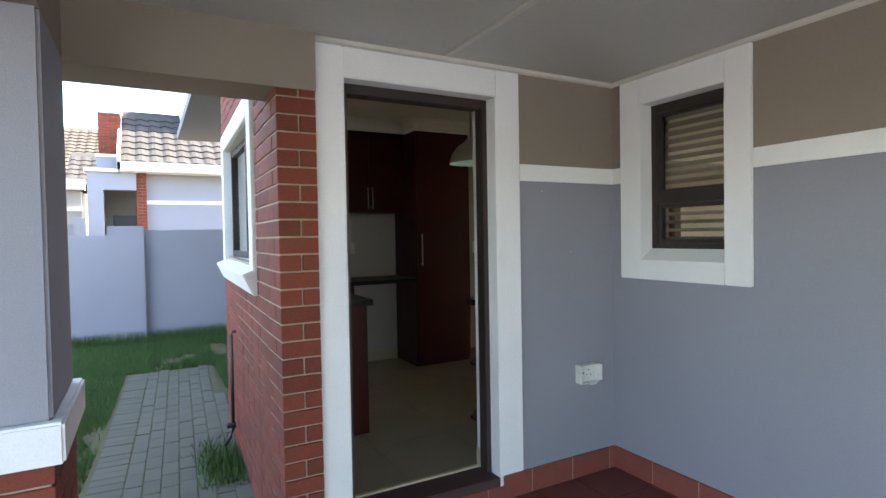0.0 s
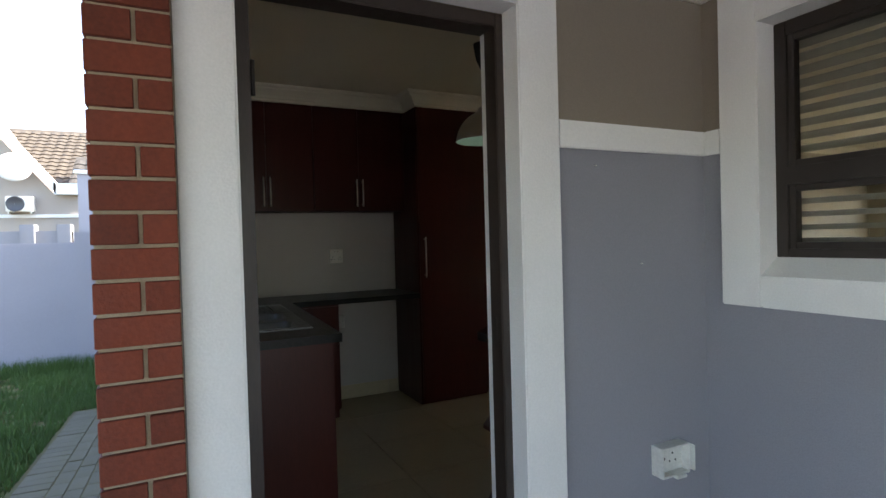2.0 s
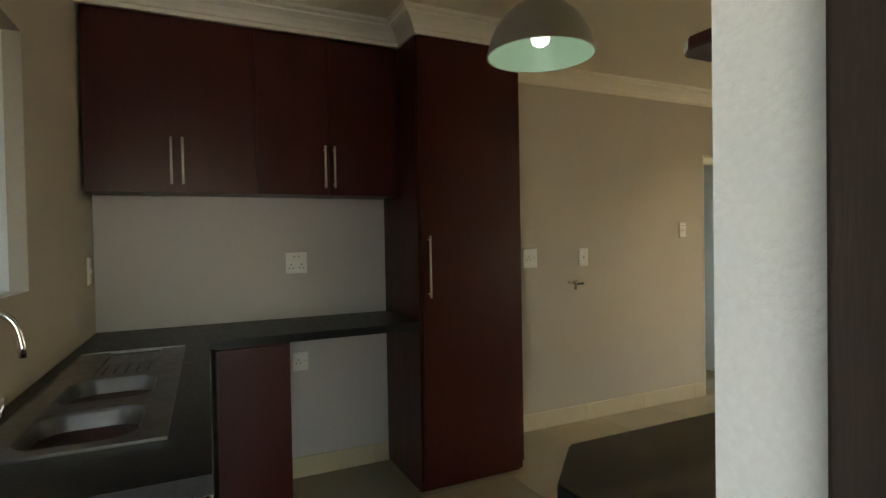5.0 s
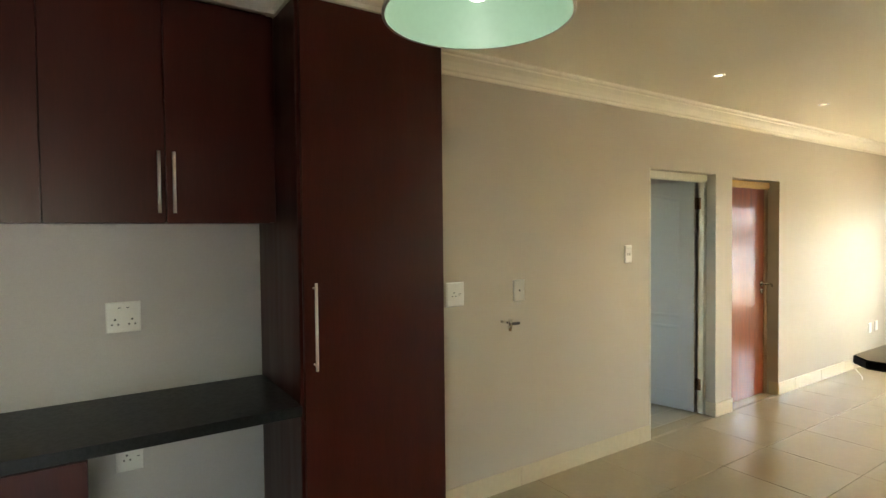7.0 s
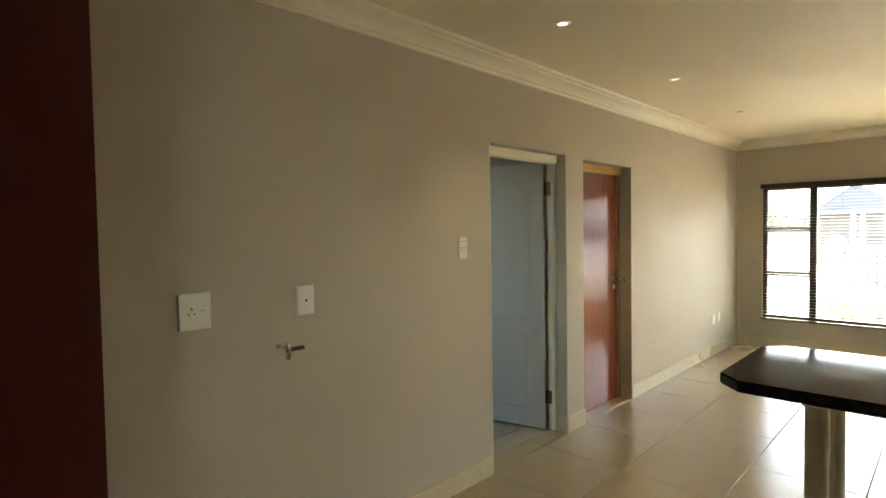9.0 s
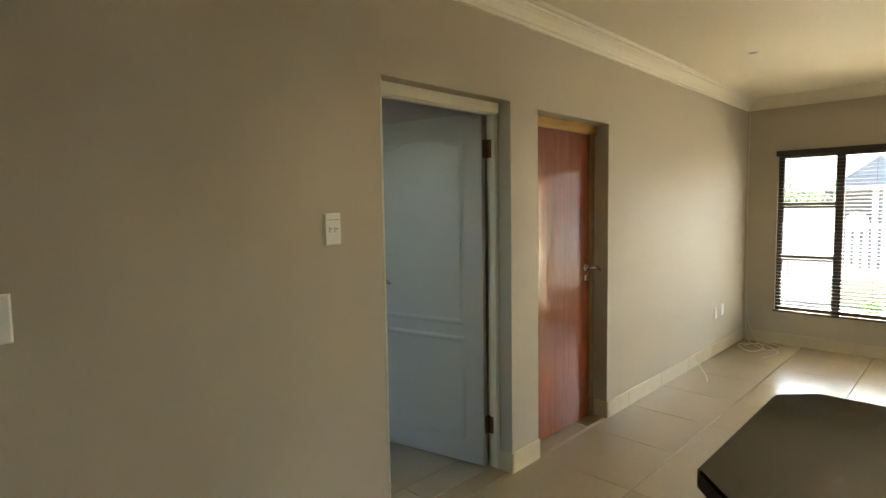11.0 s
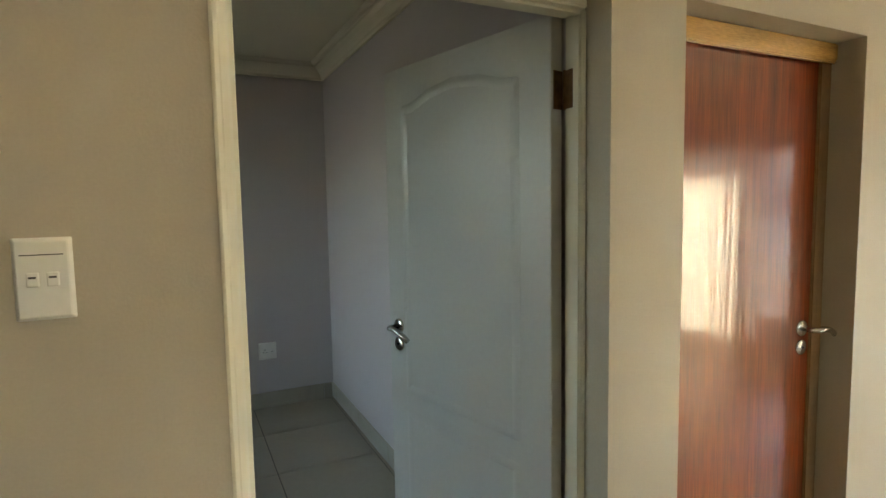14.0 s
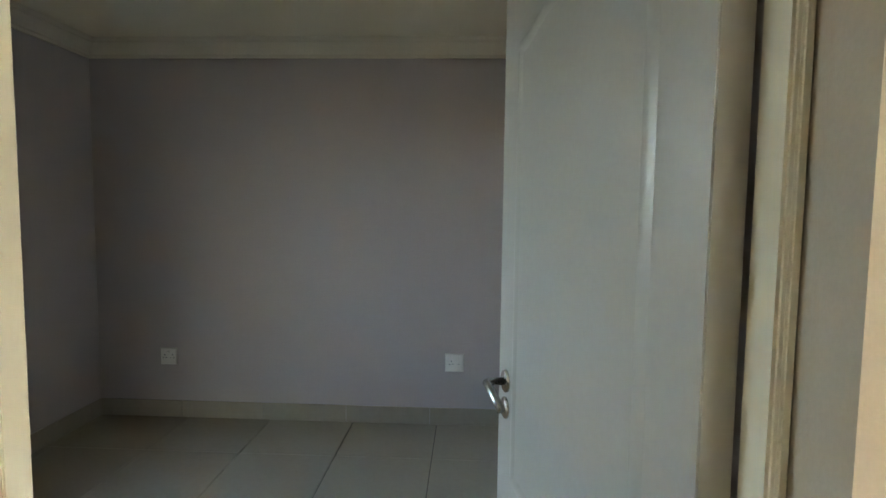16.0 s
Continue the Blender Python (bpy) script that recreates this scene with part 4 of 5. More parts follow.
for a, b in ((1.662, 2.058), (2.062, 2.458)):
    part("door", bevel(boxes((a, b, 2.962, 2.98, 0.09, 0.885)), 0.0025), M_MAHOG, sc)
su = thing("wall_cupboard", "dark mahogany wall cupboard over the side counter with open shelves", "cupboard", "wall cupboards")
part("body", bevel(boxes((1.56, 2.19, YDI + 0.004, 2.645, 1.642, UT)), 0.002), M_MAHOG, su)
for a, b in ((1.562, 1.873), (1.877, 2.188)):
    part("door", bevel(boxes((a, b, 2.647, 2.665, 1.642, UT - 0.004)), 0.0025), M_MAHOG, su)
for z in (1.637, 1.94, 2.2, UT - 0.02):
    part("shelf", bevel(plan_slab([(1.405, YDI + 0.004), (1.405, 2.61), (1.43, 2.638), (1.558, 2.638), (1.558, YDI + 0.004)], z, z + 0.018), 0.002), M_MAHOG, su)
part("back_panel", boxes((1.405, 1.558, YDI + 0.004, YDI + 0.012, 1.66, UT - 0.02)), M_MAHOG, su)

# breakfast bar
bar = thing("breakfast_bar", "tall table with polished black granite top and round steel legs", "table")
part("tabletop", bevel(plan_slab([(4.367, 2.42), (4.367, 3.80), (4.46, 3.89), (5.065, 3.89), (5.157, 3.80), (5.157, 2.42), (5.065, 2.33), (4.46, 2.33)], 0.905, 0.95), 0.006), M_GRANITE, bar, "polished black granite top with clipped corners")
for x in (4.42, 4.79):
    for y in (3.56, 2.62):
        lg = part("leg", lathe(bmesh.new(), [(0.0, 0.0), (0.046, 0.0), (0.046, 0.010), (0.036, 0.014), (0.036, 0.890), (0.046, 0.894), (0.046, 0.905), (0.0, 0.905)], 32, (x, y, 0)), M_STEEL, bar, "round brushed steel leg", True)

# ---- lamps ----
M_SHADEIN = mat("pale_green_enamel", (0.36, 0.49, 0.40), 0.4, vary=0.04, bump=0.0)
pl = thing("pendant_lamp", "brushed steel dome pendant lamp, pale green inside, with lit bulb", "lamp", at=(1.855, 3.57, 0))
S, RZ = 1.245, 1.985
prof = [(r * S, RZ + (z - 1.918) * 1.1) for r, z in [(0.142, 1.918), (0.140, 1.935), (0.133, 1.965), (0.120, 1.998), (0.100, 2.030), (0.075, 2.056), (0.048, 2.074), (0.030, 2.082), (0.028, 2.100), (0.020, 2.108), (0.010, 2.112), (0.003, 2.114)]]
part("shade", lathe(bmesh.new(), prof, 56), M_STEEL, pl, "brushed steel dome shade", True)
part("shade_lining", lathe(bmesh.new(), [(r - 0.003, z - 0.0015) for r, z in prof[:8]], 56), M_SHADEIN, pl, "pale green enamelled inside of the shade", True)
part("rim", lathe(bmesh.new(), [(0.1395 * S, RZ - 0.001), (0.1435 * S, RZ - 0.002), (0.1440 * S, RZ + 0.003), (0.1415 * S, RZ + 0.005)], 56), M_STEEL, pl, "", True)
part("bulb", lathe(bmesh.new(), [(0.0005, RZ + 0.03), (0.014, RZ + 0.032), (0.026, RZ + 0.040), (0.031, RZ + 0.055), (0.030, RZ + 0.075), (0.022, RZ + 0.10), (0.015, RZ + 0.12), (0.014, RZ + 0.17)], 24), glow("lit_bulb", (0.92, 1.0, 0.96), 0.25), pl, "lit white bulb", True)
for k in range(3):
    a = k * math.tau / 3
    part("thumb_screw", rod(bmesh.new(), (0.034 * math.cos(a), 0.034 * math.sin(a), RZ + 0.192), (0.052 * math.cos(a), 0.052 * math.sin(a), RZ + 0.192), 0.005, 8), M_STEEL, pl)
part("cable", rod(bmesh.new(), (0, 0, RZ + 0.21), (0, 0, 2.50), 0.004, 8), M_DARK, pl, "thin black cable")
part("ceiling_cup", lathe(bmesh.new(), [(0.004, 2.42), (0.014, 2.43), (0.040, 2.49), (0.052, 2.56), (0.055, CEIL)], 28), M_DARK, pl, "dark conical ceiling cup", True)
plamp = new("pendant_light", bpy.data.lights.new("pendant_light", "POINT"))
plamp.data.energy, plamp.data.color, plamp.data.shadow_soft_size = 0.012, (0.80, 1.0, 0.95), 0.03
plamp.location = (1.855, 3.57, 1.99)

M_LIT = glow("lit_downlight", (1.0, 0.86, 0.62), 0.2)
M_UNLIT = mat("unlit_downlight", (0.12, 0.11, 0.10), 0.3, vary=0.1, bump=0)
for k, x in enumerate((4.67, 6.19, 7.78)):
    dl = thing("downlight", "small round recessed ceiling downlight, " + ("lit" if k < 2 else "switched off"), "lamp", "ceiling downlights", at=(x, 4.71, CEIL))
    part("ring", lathe(bmesh.new(), [(0.024, -0.001), (0.027, -0.004), (0.038, -0.004), (0.040, 0.0)], 28), M_STEEL, dl, "", True)
    part("lens", lathe(bmesh.new(), [(0.0005, -0.002), (0.024, -0.002)], 28), M_LIT if k < 2 else M_UNLIT, dl)
    if k < 2:
        sp = new("downlight_beam", bpy.data.lights.new("downlight_beam", "SPOT"))
        sp.data.energy, sp.data.color, sp.data.spot_size, sp.data.spot_blend, sp.data.shadow_soft_size = 0.6, (1, 0.82, 0.58), radians(100), 0.8, 0.03
        sp.location = (x, 4.71, CEIL - 0.01)

# loose cables on the floor
M_CABLE = mat("cream_cable", (0.62, 0.56, 0.42), 0.5, vary=0.08, bump=0)
rng = random.Random(5)


def cable(points, label):
    pts = [Vector(p) for p in points]
    out = []
    for i in range(len(pts) - 1):
        p0, p1, p2, p3 = pts[max(i - 1, 0)], pts[i], pts[i + 1], pts[min(i + 2, len(pts) - 1)]
        for s in range(6):
            t = s / 6
            out.append(0.5 * (2 * p1 + (p2 - p0) * t + (2 * p0 - 5 * p1 + 4 * p2 - p3) * t * t + (3 * p1 - p0 - 3 * p2 + p3) * t ** 3))
    out.append(pts[-1])
    ob_ = part("cable", tube(bmesh.new(), out, 0.0035, 6), M_CABLE, None, label, True)
    return tagged(ob_, "", "cable", "loose cables")


cable([(XE - 0.02, 5.27, 2.44), (XE - 0.02, 5.275, 1.6), (XE - 0.02, 5.265, 0.9), (XE - 0.03, 5.26, 0.4), (XE - 0.02, 5.26, 0.15), (XE - 0.06, 5.22, 0.01), (9.6, 5.1, 0.005), (9.45, 4.95, 0.005), (9.7, 4.9, 0.005), (9.75, 5.08, 0.005), (9.5, 5.2, 0.005)], "cream cable hanging in the wall corner and coiled on floor tiles")
cable([(9.78, 5.24, 0.35), (9.77, 5.22, 0.2), (9.72, 5.12, 0.02), (9.5, 5.0, 0.006), (9.3, 5.08, 0.006), (9.42, 5.22, 0.02), (9.62, 5.2, 0.006), (9.66, 5.02, 0.006), (9.4, 4.85, 0.006), (9.1, 4.92, 0.006)], "cream cable looped on the floor tiles in the corner")
cable([(8.42, 5.285, 0.10), (8.40, 5.25, 0.03), (8.30, 5.18, 0.006), (8.15, 5.10, 0.006), (8.01, 5.05, 0.006)], "short cream cable end sticking out at the skirting")
cable([(8.42, 5.285, 0.11), (8.6, 5.24, 0.05), (8.8, 5.27, 0.13), (9.1, 5.27, 0.12), (9.4, 5.26, 0.1)], "cream cable running along the top of the skirting")

# ---- patio pillar, outside ----
pil = thing("patio_pillar", "grey plastered patio pillar on a banded red brick plinth", "pillar")
pil["kind"] = "structure"
PX0, PX1, PY0, PY1 = -1.40, -0.82, 1.56, 2.09
part("shaft", bevel(boxes((PX0, PX1, PY0, 2.05, 0.86, 2.052)), 0.01), M_GREY, pil, "grey plastered shaft")
part("band", bevel(boxes((PX0 - 0.03, PX1 + 0.03, PY0 - 0.03, PY1 + 0.03, 0.74, 0.862)), 0.008), M_WHITE, pil, "white plaster band")
structure("pillar_core", boxes((PX0 + 0.012, PX1 - 0.012, PY0 + 0.012, PY1 - 0.012, GROUND, 0.74)), M_MORTAR, "mortar core of the brick plinth")
structure("beam_patio_side", boxes((-1.4, -0.82, -1.7, 2.052, 2.05, 2.80)), M_UPPER, "grey plastered beam")
for x, y in ((-1.4, -1.7), (1.4, -1.7)):
    structure("rear_pillar", boxes((x, x + 0.58, y - 0.01, y + 0.5, GROUND, 2.052)), M_GREY, "grey plastered patio pillar")

# ---- neighbouring buildings ----
M_LAV = mat("lavender_grey_plaster", (0.30, 0.295, 0.335), 0.85, vary=0.10, scale=1.2, fine=120, bump=0.3)
M_TANW = mat("pale_tan_plaster", (0.40, 0.35, 0.31), 0.85, vary=0.08, scale=1.2, fine=120, bump=0.2)
M_TILE = mat("grey_concrete_roof_tile", (0.070, 0.066, 0.063), 0.9, spec=0.1, vary=0.25, scale=3, fine=60, bump=0.3, per=0.3, island=True)
M_TILEB = mat("brown_concrete_roof_tile", (0.060, 0.047, 0.034), 0.8, vary=0.25, scale=3, fine=60, bump=0.3, per=0.3, island=True)
M_FASCIA = mat("white_fascia_paint", (0.78, 0.78, 0.78), 0.6, vary=0.05, bump=0.05)
M_SHADOWED = mat("dark_window_interior", (0.05, 0.05, 0.06), 0.3, vary=0.2, bump=0)


def roof_plane(parent, x0, x1, y0, z0, y1, z1, material, pitch=0.34, wave=0.30, flip=False):
    """A slope of interlocking tiles from its eaves (y0, z0) up to its ridge (y1, z1); each tile is its own raised curve."""
    L = math.hypot(y1 - y0, z1 - z0)
    rows = int(L / pitch)
    cols = int((x1 - x0) / wave)
    uy, uz = (y1 - y0) / L, (z1 - z0) / L
    ny, nz = -uz, uy
    if nz < 0:
        ny, nz = -ny, -nz
    bm = bmesh.new()
    for r in range(rows):
        for c in range(cols):
            xa = x0 + c * wave
            lo, hi = r * pitch - 0.02, (r + 1) * pitch
            ring = []
            for s, lift in ((lo, 0.045), (hi, 0.012)):
                for fx, h in ((0, 0.0), (0.25, 0.028), (0.5, 0.034), (0.75, 0.012), (1.0, 0.0)):
                    d = lift + h
                    ring.append(bm.verts.new((xa + fx * wave, y0 + uy * s + ny * d, z0 + uz * s + nz * d)))
            for k in range(4):
                bm.faces.new((ring[k], ring[k + 1], ring[k + 6], ring[k + 5]))
            low = [bm.verts.new((v.co.x, v.co.y - ny * 0.03, v.co.z - nz * 0.03)) for v in ring[:5]]
            for k in range(4):
                bm.faces.new((low[k], low[k + 1], ring[k + 1], ring[k]))
    ob_ = part("roof_tiles", bm, material, parent, "curved concrete roof tiles")
    ob_["kind"] = "stuff"
    bm = bmesh.new()
    v = [bm.verts.new(p) for p in ((x0, y0, z0), (x1, y0, z0), (x1, y1, z1), (x0, y1, z1))]
    w = [bm.verts.new((p.co.x, p.co.y, p.co.z - 0.08)) for p in v]
    bm.faces.new(v)
    bm.faces.new(w[::-1])
    for i in range(4):
        j = (i + 1) % 4
        bm.faces.new((v[i], w[i], w[j], v[j]))
    part("roof_board", bm, material, parent)


def brick_block(parent, x0, x1, y0, y1, z0, z1, faces, course=0.0767, length=0.226, joint=0.009, proud=0.008, far=False, name="brick", depth=0.10):
    """Courses of bricks on the named faces ('front' = -y, 'left' = -x, 'right' = +x) of a block."""
    rng_ = random.Random(int(abs(x0 * 37 + y0 * 91) * 10))
    meshes = {}
    joined = bmesh.new() if far else None
    n = int(round((z1 - z0) / course))

    def one(kind, a0, a1, zc):
        size = round(a1 - a0 - joint, 3)
        if size < 0.02:
            return
        h = course - joint
        jit = rng_.uniform(-0.0015, 0.002)
        c = (a0 + a1) / 2
        if kind == "front":
            dp = 0.212 if (a0 < x0 + 0.02 and round((zc - z0) / course - 0.5) % 2) else depth
            loc, dims = (c, y0 - proud + dp / 2 - jit, zc), (size, dp, h)
        elif kind == "left":
            loc, dims = (x0 - proud + depth / 2 - jit, c, zc), (depth, size, h)
        else:
            loc, dims = (x1 + proud - depth / 2 + jit, c, zc), (depth, size, h)
        if far:
            box(joined, loc[0] - dims[0] / 2, loc[0] + dims[0] / 2, loc[1] - dims[1] / 2, loc[1] + dims[1] / 2, loc[2] - h / 2, loc[2] + h / 2)
            return
        key = dims
        if key not in meshes:
            bm_ = boxes((-dims[0] / 2, dims[0] / 2, -dims[1] / 2, dims[1] / 2, -dims[2] / 2, dims[2] / 2))
            bevel(bm_, 0.002, 1)
            bmesh.ops.recalc_face_normals(bm_, faces=bm_.faces[:])
            me_ = bpy.data.meshes.new(name)
            bm_.to_mesh(me_)
            bm_.free()
            me_.materials.append(M_BRICK)
            meshes[key] = me_
        o_ = new(name, meshes[key])
        o_.parent = parent
        o_.location = loc
        o_.rotation_euler = (0, 0, 0)

    for k in range(n):
        zc = z0 + (k + 0.5) * course
        for kind in faces:
            a, b = (x0, x1) if kind == "front" else (y0, y1)
            # corners are shared: alternate courses run through
            if kind == "front":
                a2, b2 = a - proud - joint / 2, b
                if "right" in faces:
                    b2 = b + proud + joint / 2
                start = a2
                first = length if k % 2 else length / 2
                if b2 - a2 < length * 1.3:
                    cuts = [a2, b2] if k % 2 == 0 else [a2, a2 + (b2 - a2) * 0.56, b2]
                else:
                    cuts = [a2]
                    q = a2 + first
                    while q < b2 - 0.03:
                        cuts.append(q)
                        q += length
                    cuts.append(b2)
            else:
                a2 = a + depth + joint - proud if "front" in faces else a
                cuts = [a2]
                q = a2 + (length / 2 if k % 2 else length)
                while q < b - 0.03:
                    cuts.append(q)
                    q += length
                cuts.append(b)
            for p_, q_ in zip(cuts, cuts[1:]):
                one(kind, p_, q_, zc)
    if far:
        o_ = part("bricks", joined, M_BRICKI, parent, "red face bricks")
        o_["kind"] = "stuff"


nh = thing("neighbour_house", "lavender-grey plastered house with grey tiled roof and brick column", "house")
HY = 15.0
part("wall", boxes((-0.62, 8.0, HY, HY + 7, -0.6, 3.05)), M_LAV, nh)
part("band", bevel(boxes((-0.54, 8.0, HY - 0.03, HY, 2.28, 2.38)), 0.005), M_FASCIA, nh, "white plaster band")
part("fascia", bevel(boxes((-1.12, 8.0, HY - 0.55, HY - 0.50, 3.05, 3.26)), 0.006), M_FASCIA, nh, "white painted fascia")
part("soffit", boxes((-1.1, 8.0, HY - 0.5, HY, 3.03, 3.06)), M_FASCIA, nh)
roof_plane(nh, -1.05, 8.0, HY - 0.5, 3.24, HY + 1.95, 4.95, M_TILE)
bm = bmesh.new()
v = [bm.verts.new(p) for p in ((-1.12, HY - 0.55, 3.05), (-1.12, HY - 0.55, 3.36), (-1.12, HY + 1.98, 5.12), (-1.12, HY + 1.98, 4.72))]
w = [bm.verts.new((p.co.x + 0.07, p.co.y, p.co.z)) for p in v]
bm.faces.new(v)
bm.faces.new(w[::-1])
for i in range(4):
    j = (i + 1) % 4
    bm.faces.new((v[i], w[i], w[j], v[j]))
part("barge_board", bm, M_FASCIA, nh, "white barge board")
part("dormer", bevel(boxes((0.36, 3.6, HY + 0.9, HY + 3, 4.25, 6.4)), 0.01), M_FASCIA, nh, "pale upstand on the roof")
part("brick_column_core", boxes((-0.73, -0.53, HY - 0.18, HY + 0.05, -0.6, 3.05)), M_MORTAR, nh)
brick_block(nh, -0.74, -0.52, HY - 0.19, HY + 0.05, 1.2, 3.05, ("front", "left"), far=True)
part("entrance_block", boxes((-1.74, -0.74, HY - 0.3, HY - 0.1, 2.60, 3.02), (-1.74, -1.42, HY - 0.3, HY - 0.1, -0.6, 2.60), (-1.74, -1.62, HY - 0.1, HY + 3, -0.6, 3.02), (-1.62, -0.74, HY - 0.1, HY + 3, 2.75, 2.98)), M_LAV, nh, "flat-roofed entrance block")
part("block_capping", bevel(boxes((-1.80, -0.70, HY - 0.36, HY + 3.0, 3.02, 3.10)), 0.008), M_FASCIA, nh, "white capping")
part("recess_wall", boxes((-1.62, -0.6, HY + 1.2, HY + 1.3, -0.6, 2.8)), M_TANW, nh)
part("recess_opening", boxes((-1.30, -0.62, HY + 1.15, HY + 1.2, -0.6, 2.05)), M_SHADOWED, nh)
part("chimney_core", boxes((-1.53, -1.08, HY + 0.72, HY + 1.2, 3.1, 4.60)), M_MORTAR, nh)
brick_block(nh, -1.54, -1.07, HY + 0.7, HY + 1.22, 3.55, 4.63, ("front", "left", "right"), far=True)
part("chimney_base", boxes((-1.60, -0.95, HY + 0.65, HY + 1.3, 3.1, 3.56)), M_LAV, nh)
part("chimney_band", bevel(boxes((-1.62, -0.93, HY + 0.62, HY + 1.3, 3.50, 3.57)), 0.006), M_FASCIA, nh)

# far tan house with a gable, a satellite dish and an air conditioner
fh = thing("far_house", "pale tan gabled house with a sunlit brown tiled roof", "house")
FY = 21.0
bm = bmesh.new()
sec = [(-9.5, -0.8), (-2.40, -0.8), (-2.40, 3.05), (-3.2, 3.15), (-6.0, 6.75), (-9.5, 6.75)]
f0 = [bm.verts.new((x, FY, z)) for x, z in sec]
f1 = [bm.verts.new((x, FY + 6, z)) for x, z in sec]
bm.faces.new(f0)
bm.faces.new(f1[::-1])
for i in range(len(sec)):
    j = (i + 1) % len(sec)
    bm.faces.new((f0[i], f1[i], f1[j], f0[j]))
part("wall", bm, M_TANW, fh)
for (xa, za), (xb, zb) in (((-6.2, 7.10), (-3.08, 3.10)), ((-3.14, 3.08), (-2.28, 3.08))):
    bm = bmesh.new()
    v = [bm.verts.new(p) for p in ((xa, FY - 0.3, za), (xb, FY - 0.3, zb), (xb, FY - 0.3, zb + 0.34), (xa, FY - 0.3, za + 0.34))]
    w = [bm.verts.new((p.co.x, FY + 0.1, p.co.z)) for p in v]
    bm.faces.new(v)
    bm.faces.new(w[::-1])
    for i in range(4):
        j = (i + 1) % 4
        bm.faces.new((v[i], w[i], w[j], v[j]))
    part("barge_board", bm, M_FASCIA, fh, "white barge board")
part("band", bevel(boxes((-9.5, -2.36, FY - 0.05, FY, 2.38, 2.48)), 0.006), M_FASCIA, fh)
roof_plane(fh, -9.0, -1.3, FY + 0.9, 3.1, FY + 6.5, 6.25, M_TILEB, 0.36, 0.32)
roof_plane(fh, -2.85, -0.6, FY + 0.1, 3.25, FY + 2.2, 4.60, M_TILE, 0.36, 0.32)
dish = thing("satellite_dish", "white satellite dish on the far tan house", "satellite dish", at=(-4.05, FY - 0.35, 3.85))
dd = part("reflector", lathe(bmesh.new(), [(0.01, 0.10), (0.2, 0.085), (0.36, 0.04), (0.44, 0.0), (0.44, -0.015), (0.36, 0.025), (0.2, 0.07), (0.01, 0.085)], 28), M_FASCIA, dish, "", True)
dd.matrix_basis = pose(0, -0.15, 0, 75, 0, 15)
part("arm", rod(bmesh.new(), (0, 0.35, -0.1), (0, -0.1, 0), 0.03, 8), M_STEEL, dish)
ac = thing("air_conditioner", "white outdoor air conditioner unit with a round fan grille", "air conditioner", at=(-3.98, FY - 0.35, 2.55))
part("casing", bevel(boxes((-0.34, 0.34, 0, 0.33, 0, 0.46)), 0.02), M_PLASTIC, ac)
g_ = part("fan_grille", lathe(bmesh.new(), [(0.01, 0.0), (0.19, 0.0), (0.21, 0.012), (0.23, 0.0)], 28), M_SHADOWED, ac, "dark round fan grille", True)
g_.matrix_basis = pose(-0.10, -0.015, 0.23, 90)
part("bracket", boxes((-0.29, -0.25, 0, 0.35, -0.06, 0.0), (0.25, 0.29, 0, 0.35, -0.06, 0.0)), M_STEEL, ac)

# boundary wall
bw = thing("boundary_wall", "lavender-grey plastered boundary wall with a raised pier", "wall")
bw["kind"] = "structure"
part("left_panel", bevel(boxes((-20, -1.07, 9.22, 9.40, GROUND - 0.1, 1.475)), 0.008), M_LAV, bw)
part("right_panel", bevel(boxes((-0.59, 14.0, 9.25, 9.43, GROUND - 0.1, 1.545)), 0.008), M_LAV, bw)
part("pier", bevel(boxes((-1.07, -0.59, 9.10, 9.48, GROUND - 0.1, 1.605)), 0.01), M_LAV, bw)
part("side_panel", boxes((-9.2, -9.0, -14, 9.2, GROUND - 0.1, 1.5)), M_LAV, bw)
fwl = thing("far_garden_wall", "low dark grey garden wall beyond the boundary wall", "wall")
part("wall", bevel(boxes((-9.0, -1.64, 13.0, 13.2, -0.6, 1.74)), 0.01), M_GREY, fwl)
for x in (-2.42, -1.86):
    part("pier", bevel(boxes((x, x + 0.22, 12.9, 13.3, -0.6, 1.86)), 0.01), M_GREY, fwl)

# ---- the street side beyond the living room window ----
eh = thing("street_house", "white and grey gabled house with a garage across the drive", "house")
M_PALE = mat("pale_grey_plaster", (0.15, 0.155, 0.18), 0.8, vary=0.06, scale=1.2, bump=0.1)
EX = 22.0
part("wall", boxes((EX, EX + 6, -14, 14, -0.9, 1.98)), M_PALE, eh)
bm = bmesh.new()
v = [bm.verts.new(p) for p in ((EX - 0.7, -14, 1.95), (EX - 0.7, 14, 1.95), (EX + 3.2, 14, 3.9), (EX + 3.2, -14, 3.9))]
bm.faces.new(v)
w = [bm.verts.new((p.co.x, p.co.y, p.co.z - 0.12)) for p in v]
bm.faces.new(w[::-1])
for i in range(4):
    j = (i + 1) % 4
    bm.faces.new((v[i], w[i], w[j], v[j]))
part("roof", bm, mat("grey_roof_tile_plain", (0.10, 0.085, 0.08), 0.8, vary=0.3, scale=12, fine=40, bump=0.5), eh)
part("fascia", boxes((EX - 0.76, EX - 0.7, -14, 14, 1.82, 2.0)), M_FASCIA, eh)
